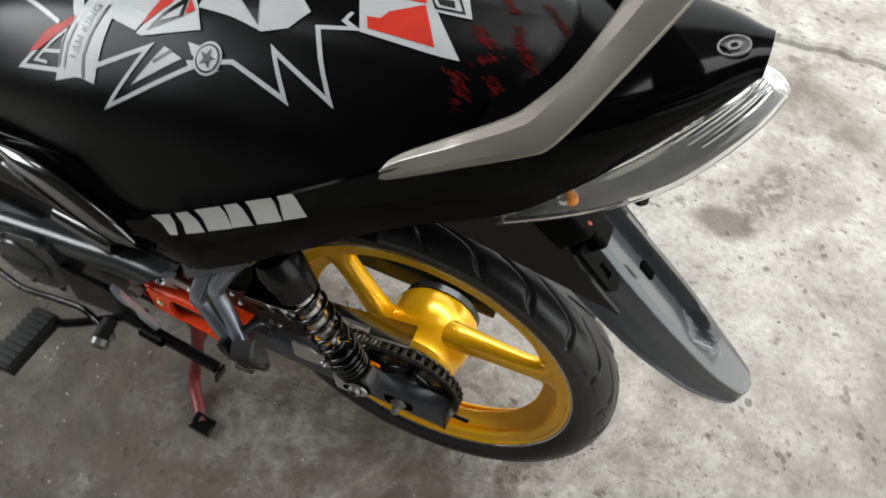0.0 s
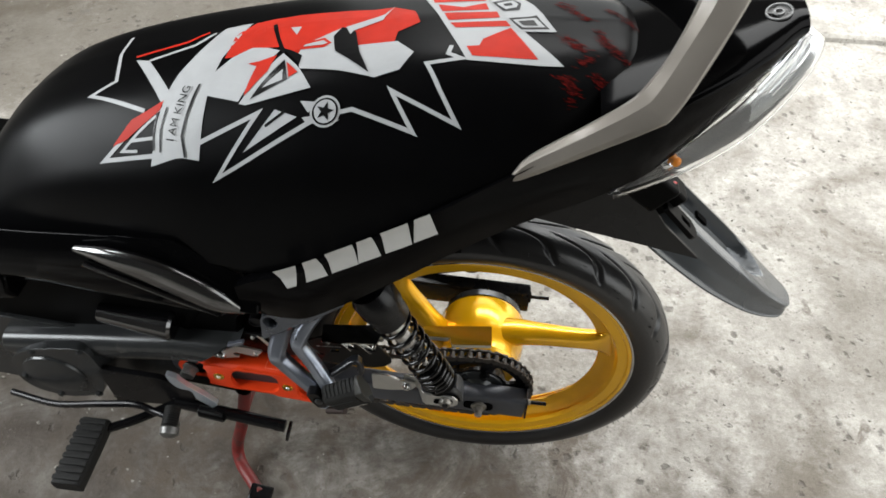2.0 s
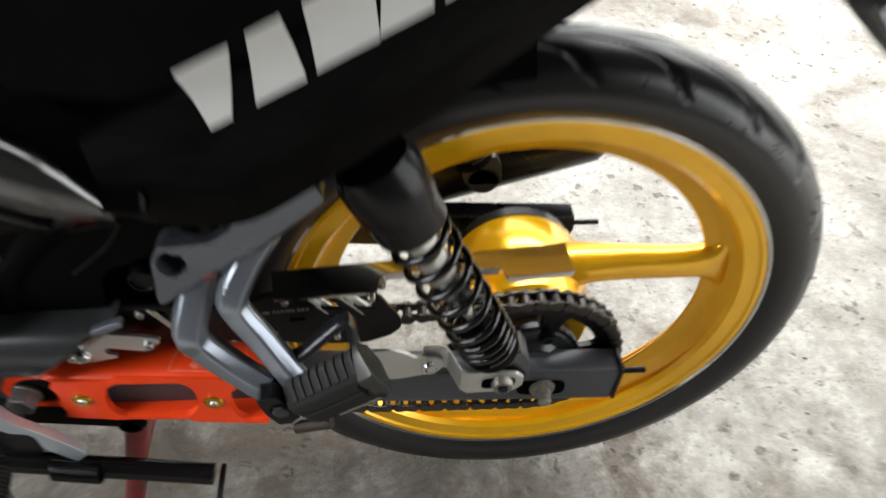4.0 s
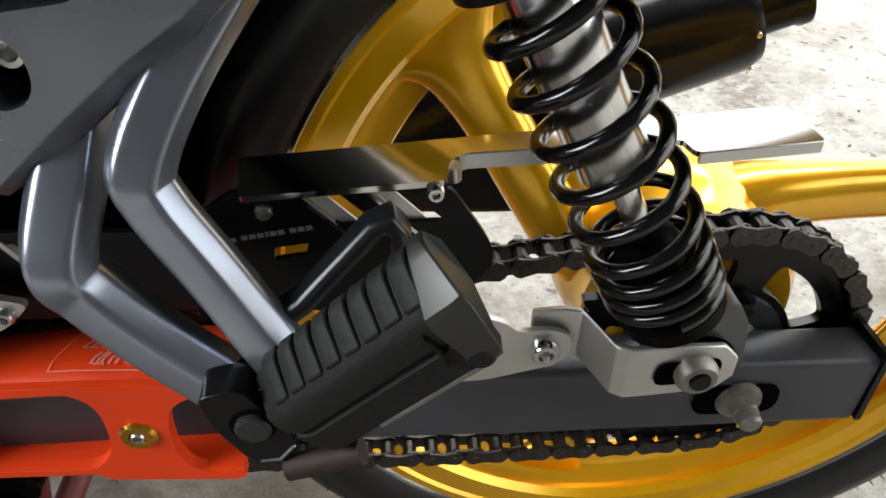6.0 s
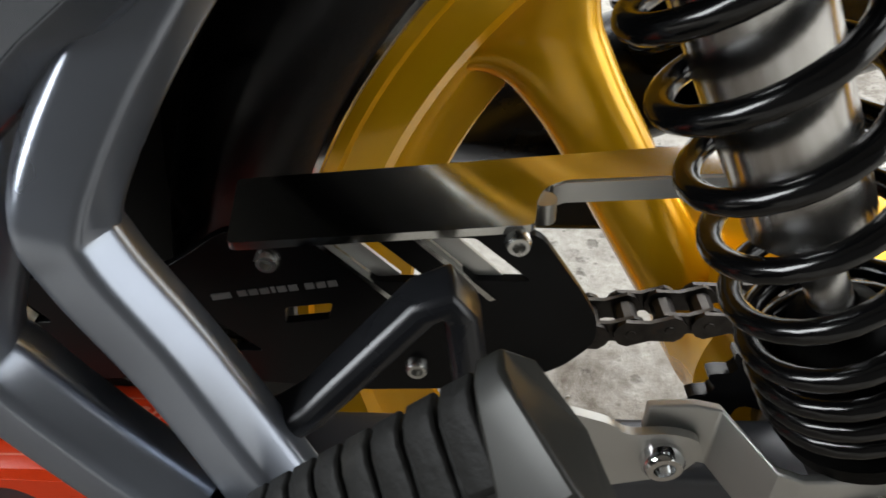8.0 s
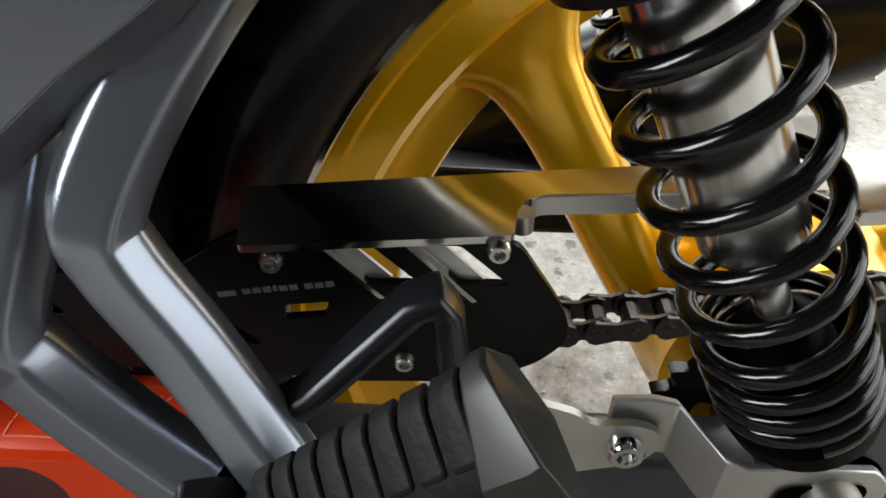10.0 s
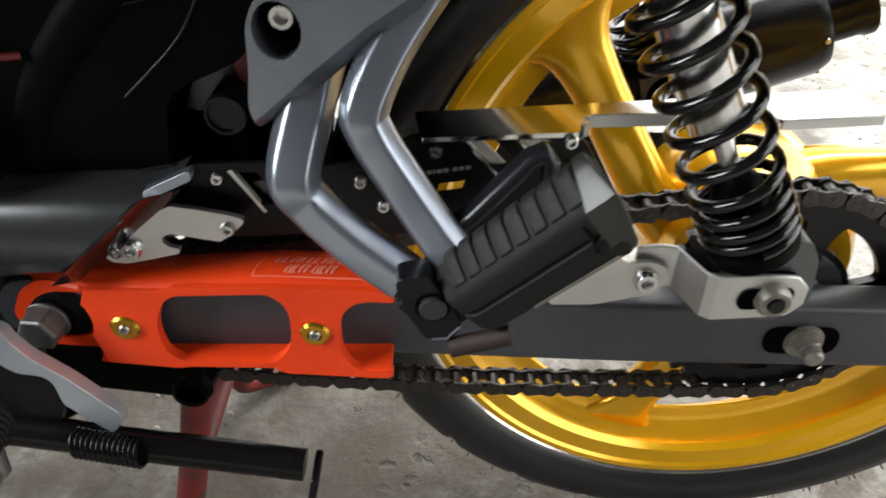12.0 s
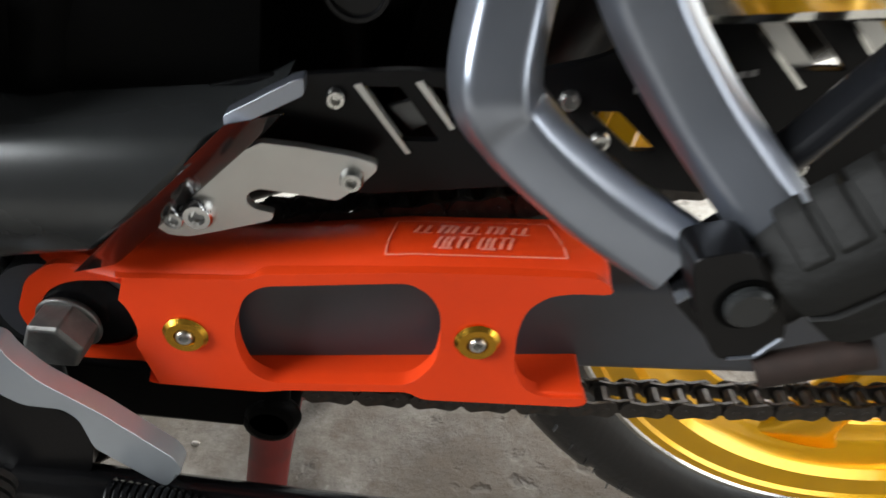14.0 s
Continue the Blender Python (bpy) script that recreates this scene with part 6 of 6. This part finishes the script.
for s in (-1, 1):
    rod(bm, front + Vector((0, s * 0.075, 0)), front + Vector((0.22, s * 0.075, 0.52)), 0.017)
part("fork", bm, SATIN, bike, "black front fork")


# ---- litter on the floor ----
bm = bmesh.new()
bmesh.ops.create_icosphere(bm, subdivisions=4, radius=1.0)
for v in bm.verts:
    r = 1 + 0.35 * noise.noise(v.co * 2.3) + 0.16 * noise.noise(v.co * 6)
    v.co = Vector((v.co.x * r * 0.075, v.co.y * r * 0.055, max(0.0, (v.co.z * r + 0.75) * 0.030)))
bag = part("plastic_bag", bm, material("pale_blue_film", (0.42, 0.66, 0.74), 0.25, vary=0.15), smooth=80)
bag.location = (-0.05, 1.40, 0.0)
tagged(bag, "crumpled pale blue plastic bag on the concrete floor", "bag")
rng = random.Random(21)
bm = bmesh.new()
for i in range(420):
    x, y, r = rng.uniform(-1.1, 1.3), rng.uniform(-0.7, 1.4), rng.uniform(0.0012, 0.0035) * (1.6 if rng.random() < 0.06 else 1)
    start = len(bm.verts)
    bmesh.ops.create_icosphere(bm, subdivisions=1, radius=r, matrix=Matrix.Translation((x, y, r * 0.45)) @ Euler((rng.random() * 6, rng.random() * 6, 0)).to_matrix().to_4x4() @ Matrix.Diagonal((1.3, 0.9, 0.7, 1)))
tagged(part("grit", bm, STONE, smooth=0), "loose grit and small stones on the concrete", "grit", kind="stuff")

# ---- graphics printed on the seat ----
INKS = {"white": PRINT_WHITE, "red": PRINT_RED, "black": PRINT_BLACK, "grey": GREY_INK}


def on_seat(layer):
    return lambda p: seat_point(p.x, p.z, 0.0005 + 0.0004 * layer)


def printed(ink, outline, layer):
    """A flat shape of the print: an outline of (along, round) the seat."""
    bm = bmesh.new()
    bm.faces.new([bm.verts.new((x, 0, q)) for x, q in outline])
    settle(bm, on_seat(layer))
    part("printed_shape", bm, INKS[ink], seat, smooth=0)


def stroke(ink, line, wide, layer):
    """A line of the print with mitred corners."""
    p = [Vector(a) for a in line]
    left, right = [], []
    for i, a in enumerate(p):
        d0 = (a - p[i - 1]).normalized() if i else (p[1] - a).normalized()
        d1 = (p[i + 1] - a).normalized() if i < len(p) - 1 else d0
        n0, n1 = Vector((-d0.y, d0.x)), Vector((-d1.y, d1.x))
        m = (n0 + n1).normalized() if (n0 + n1).length > 1e-3 else n0
        m = m * min(wide * 1.6, wide / 2 / max(0.2, m.dot(n0)))
        left.append(a + m)
        right.append(a - m)
    bm = bmesh.new()
    for i in range(len(p) - 1):
        bm.faces.new([bm.verts.new((q.x, 0, q.y)) for q in (left[i], left[i + 1], right[i + 1], right[i])])
    settle(bm, on_seat(layer))
    part("printed_line", bm, INKS[ink], seat, smooth=0)


printed("white", [(-0.396, 0.022), (-0.378, 0.027), (-0.330, 0.086), (-0.340, 0.093)], 1)
printed("red", [(-0.341, 0.086), (-0.344, 0.095), (-0.381, 0.122), (-0.397, 0.127), (-0.376, 0.102)], 2)
printed("white", [(-0.274, -0.018), (-0.303, -0.014), (-0.320, 0.021), (-0.333, 0.056), (-0.339, 0.084), (-0.346, 0.106), (-0.348, 0.135), (-0.352, 0.150), (-0.324, 0.144), (-0.316, 0.144), (-0.298, 0.148), (-0.305, 0.132), (-0.308, 0.117), (-0.305, 0.098), (-0.301, 0.075), (-0.290, 0.040), (-0.284, 0.007)], 1)
printed("red", [(-0.287, 0.041), (-0.286, 0.005), (-0.269, -0.017), (-0.248, -0.021), (-0.221, -0.022), (-0.180, -0.019), (-0.141, -0.017), (-0.121, -0.020), (-0.099, -0.011), (-0.091, 0.009), (-0.111, 0.024), (-0.112, 0.039), (-0.152, 0.044), (-0.205, 0.048), (-0.220, 0.041), (-0.230, 0.033), (-0.260, 0.030), (-0.279, 0.041)], 1)
printed("white", [(-0.295, 0.086), (-0.295, 0.065), (-0.278, 0.041), (-0.260, 0.029), (-0.243, 0.032), (-0.228, 0.039), (-0.259, 0.095)], 2)
printed("white", [(-0.223, 0.044), (-0.201, 0.068), (-0.186, 0.089), (-0.251, 0.099), (-0.258, 0.097)], 2)
printed("red", [(-0.258, 0.054), (-0.246, 0.052), (-0.229, 0.046), (-0.234, 0.067), (-0.249, 0.086), (-0.254, 0.090), (-0.243, 0.074), (-0.243, 0.061)], 3)
printed("black", [(-0.219, 0.054), (-0.211, 0.079), (-0.247, 0.094)], 3)
printed("red", [(-0.216, 0.058), (-0.202, 0.072), (-0.210, 0.077)], 4)
printed("white", [(-0.218, 0.067), (-0.216, 0.079), (-0.236, 0.085)], 4)
printed("white", [(-0.201, 0.068), (-0.207, 0.051), (-0.205, 0.036), (-0.168, 0.012), (-0.165, 0.016), (-0.169, 0.031), (-0.155, 0.045), (-0.152, 0.043), (-0.109, 0.039), (-0.091, 0.055), (-0.102, 0.076), (-0.125, 0.083), (-0.161, 0.074)], 2)
printed("white", [(-0.121, -0.020), (-0.129, 0.004), (-0.156, 0.019), (-0.160, 0.032), (-0.156, 0.044), (-0.161, 0.048), (-0.167, 0.044), (-0.170, 0.030), (-0.165, 0.012), (-0.129, -0.004)], 3)
printed("black", [(-0.169, 0.012), (-0.175, 0.026), (-0.169, 0.049), (-0.131, 0.078), (-0.164, 0.047), (-0.168, 0.030), (-0.164, 0.014)], 4)
printed("black", [(-0.156, 0.019), (-0.161, 0.032), (-0.157, 0.043), (-0.144, 0.053), (-0.155, 0.037), (-0.153, 0.022)], 4)
printed("red", [(-0.206, 0.033), (-0.184, 0.027), (-0.175, 0.036), (-0.182, 0.042), (-0.213, 0.042)], 3)
printed("white", [(-0.202, 0.035), (-0.184, 0.031), (-0.179, 0.036), (-0.184, 0.038), (-0.204, 0.038)], 4)
printed("black", [(-0.227, 0.035), (-0.202, 0.063), (-0.202, 0.051), (-0.214, 0.042)], 3)
printed("white", [(-0.226, 0.002), (-0.214, 0.003), (-0.216, 0.016)], 2)
printed("white", [(-0.192, 0.116), (-0.181, 0.115), (-0.174, 0.121), (-0.167, 0.123), (-0.158, 0.120), (-0.154, 0.120), (-0.163, 0.125), (-0.173, 0.124), (-0.188, 0.121)], 1)
printed("white", [(-0.195, 0.100), (-0.175, 0.103), (-0.186, 0.112)], 1)
printed("white", [(-0.220, 0.106), (-0.197, 0.115), (-0.251, 0.144)], 1)
printed("white", [(-0.093, -0.039), (-0.040, 0.065), (0.050, 0.073), (0.006, 0.045), (0.014, 0.038), (0.009, 0.021), (-0.007, 0.001), (-0.027, -0.034), (-0.030, -0.039)], 1)
printed("red", [(-0.085, -0.038), (-0.032, -0.037), (-0.029, -0.031), (-0.081, -0.027)], 2)
printed("red", [(-0.077, -0.023), (-0.051, -0.017), (-0.029, -0.026), (-0.025, -0.012), (-0.071, -0.008)], 2)
printed("red", [(-0.069, -0.005), (-0.017, -0.008), (-0.013, 0.002), (-0.063, 0.007)], 2)
printed("red", [(-0.061, 0.011), (-0.007, 0.007), (-0.002, 0.016), (-0.055, 0.019)], 2)
printed("red", [(-0.002, 0.018), (0.004, 0.035), (-0.004, 0.039), (-0.010, 0.030), (-0.021, 0.040), (0.026, 0.064), (-0.035, 0.060), (-0.042, 0.047), (-0.030, 0.046), (-0.027, 0.036)], 2)
printed("white", [(-0.027, -0.032), (-0.010, -0.039), (0.007, -0.038), (0.019, -0.023), (0.042, 0.024), (0.005, 0.024), (-0.008, 0.001)], 2)
printed("black", [(-0.005, 0.003), (0.022, -0.001), (0.035, 0.020), (0.008, 0.021)], 3)
printed("white", [(-0.001, 0.006), (0.021, 0.002), (0.031, 0.017), (0.009, 0.018)], 4)
printed("black", [(0.004, 0.008), (0.019, 0.006), (0.024, 0.015), (0.010, 0.015)], 5)
printed("black", [(-0.023, -0.027), (-0.004, -0.036), (0.006, -0.026), (0.005, -0.011), (-0.011, -0.008)], 3)
printed("white", [(-0.019, -0.024), (-0.003, -0.031), (0.003, -0.024), (0.002, -0.016), (-0.009, -0.012)], 4)
printed("black", [(-0.012, -0.022), (-0.004, -0.025), (-0.002, -0.020), (-0.009, -0.018)], 5)
stroke("white", [(-0.425, -0.034), (-0.422, 0.005), (-0.407, 0.054), (-0.433, 0.070), (-0.362, 0.094)], 0.0040, 1)
stroke("white", [(-0.343, 0.093), (-0.369, 0.107), (-0.408, 0.141), (-0.350, 0.140)], 0.0045, 1)
stroke("white", [(-0.348, 0.100), (-0.367, 0.115), (-0.386, 0.133), (-0.368, 0.134)], 0.0030, 1)
stroke("white", [(-0.375, 0.123), (-0.350, 0.122)], 0.0035, 1)
stroke("white", [(-0.378, 0.027), (-0.330, 0.011), (-0.312, -0.006)], 0.0040, 1)
stroke("red", [(-0.398, 0.016), (-0.340, 0.003), (-0.321, -0.010)], 0.0035, 1)
stroke("black", [(-0.346, 0.098), (-0.349, 0.115), (-0.349, 0.135)], 0.0018, 3)
stroke("black", [(-0.336, 0.093), (-0.341, 0.115), (-0.341, 0.137)], 0.0018, 3)
stroke("black", [(-0.313, 0.144), (-0.317, 0.123), (-0.313, 0.103), (-0.304, 0.073)], 0.0026, 3)
stroke("black", [(-0.246, -0.007), (-0.234, 0.021), (-0.223, 0.043)], 0.0040, 2)
stroke("white", [(-0.155, 0.113), (-0.143, 0.111), (-0.084, 0.133), (-0.107, 0.095), (-0.043, 0.126), (-0.077, 0.069), (-0.045, 0.063), (-0.058, 0.057), (-0.056, 0.046)], 0.0042, 1)
stroke("white", [(-0.173, 0.118), (-0.182, 0.120), (-0.279, 0.167), (-0.238, 0.108), (-0.301, 0.132)], 0.0048, 1)
stroke("black", [(-0.229, 0.121), (-0.210, 0.109)], 0.0030, 2)

# round star badge
star_x, star_q = -0.169, 0.112
printed("white", [(star_x + 0.0150 * math.cos(a * math.pi / 12), star_q + 0.0150 * math.sin(a * math.pi / 12)) for a in range(24)], 2)
printed("black", [(star_x + 0.0128 * math.cos(a * math.pi / 12), star_q + 0.0128 * math.sin(a * math.pi / 12)) for a in range(24)], 3)
printed("white", [(star_x + 0.0110 * math.cos(a * math.pi / 12), star_q + 0.0110 * math.sin(a * math.pi / 12)) for a in range(24)], 4)
star_at = lambda r, a: (star_x + r * math.sin(a * math.pi / 5 + 0.25), star_q - r * math.cos(a * math.pi / 5 + 0.25))
printed("black", [star_at(0.0037, a) for a in range(1, 10, 2)], 5)
for a in range(0, 10, 2):
    printed("black", [star_at(0.0092, a), star_at(0.0037, a + 1), star_at(0.0037, a - 1)], 5)

# the words on the ribbon
words = bpy.data.curves.new("ribbon_lettering", "FONT")
words.body, words.size = "I AM KING", 0.0125
holder = new("ribbon_lettering", words)
flat = bpy.data.meshes.new_from_object(holder.evaluated_get(bpy.context.evaluated_depsgraph_get()))
bpy.data.objects.remove(holder)
bm = bmesh.new()
bm.from_mesh(flat)
width = max(v.co.x for v in bm.verts)
start, finish = Vector((-0.332 + 0.006, 0.128)), Vector((-0.319 + 0.006, 0.075))
dirn = (finish - start) / width
turned = Vector((-dirn.y, dirn.x)).normalized() * -1
for v in bm.verts:
    q = start + dirn * v.co.x + turned * v.co.y * 1.0
    v.co = Vector((q.x, 0, q.y))
settle(bm, on_seat(4))
part("ribbon_lettering", bm, PRINT_BLACK, seat, "small black words on a white ribbon", smooth=0)

# faded red brush marks near the seat's tail: each a sheaf of thin frayed bristle strokes
rng = random.Random(11)
marks = [[(0.044, -0.034), (0.072, 0.004)],
         [(0.048, 0.031), (0.071, 0.058)],
         [(0.061, 0.074), (0.076, 0.063)],
         [(0.079, 0.020), (0.091, 0.051), (0.109, 0.078)],
         [(0.091, -0.023), (0.120, 0.010)],
         [(0.049, 0.083), (0.061, 0.097), (0.060, 0.112)],
         [(0.077, 0.084), (0.090, 0.099), (0.098, 0.117)],
         [(0.126, 0.055), (0.138, 0.046)],
         [(0.102, 0.098), (0.118, 0.089)]]
for line in marks:
    bm = bmesh.new()
    way = [Vector(p) for p in line]
    lengths = [(b - a).length for a, b in zip(way, way[1:])]
    for k in range(max(10, int(sum(lengths) / 0.0006))):
        f, at = rng.random() * sum(lengths), way[0]
        for a, b, size in zip(way, way[1:], lengths):
            if f <= size:
                at = a.lerp(b, f / size)
                break
            f -= size
        middle = at + Vector((rng.gauss(0, 0.0034), rng.gauss(0, 0.0012)))
        half, thin, lean = rng.uniform(0.0016, 0.0062), rng.uniform(0.0003, 0.0007), rng.uniform(0.3, 0.8)
        tips = [middle + Vector((-half, -half * lean)), middle + Vector((0, thin)), middle + Vector((half, half * lean)), middle + Vector((0, -thin))]
        bm.faces.new([bm.verts.new(seat_point(p.x, p.y, 0.0007 + 0.000008 * k)) for p in tips])
    part("faded_mark", bm, PRINT_DARK_RED, seat, "faded red brush mark", smooth=0)
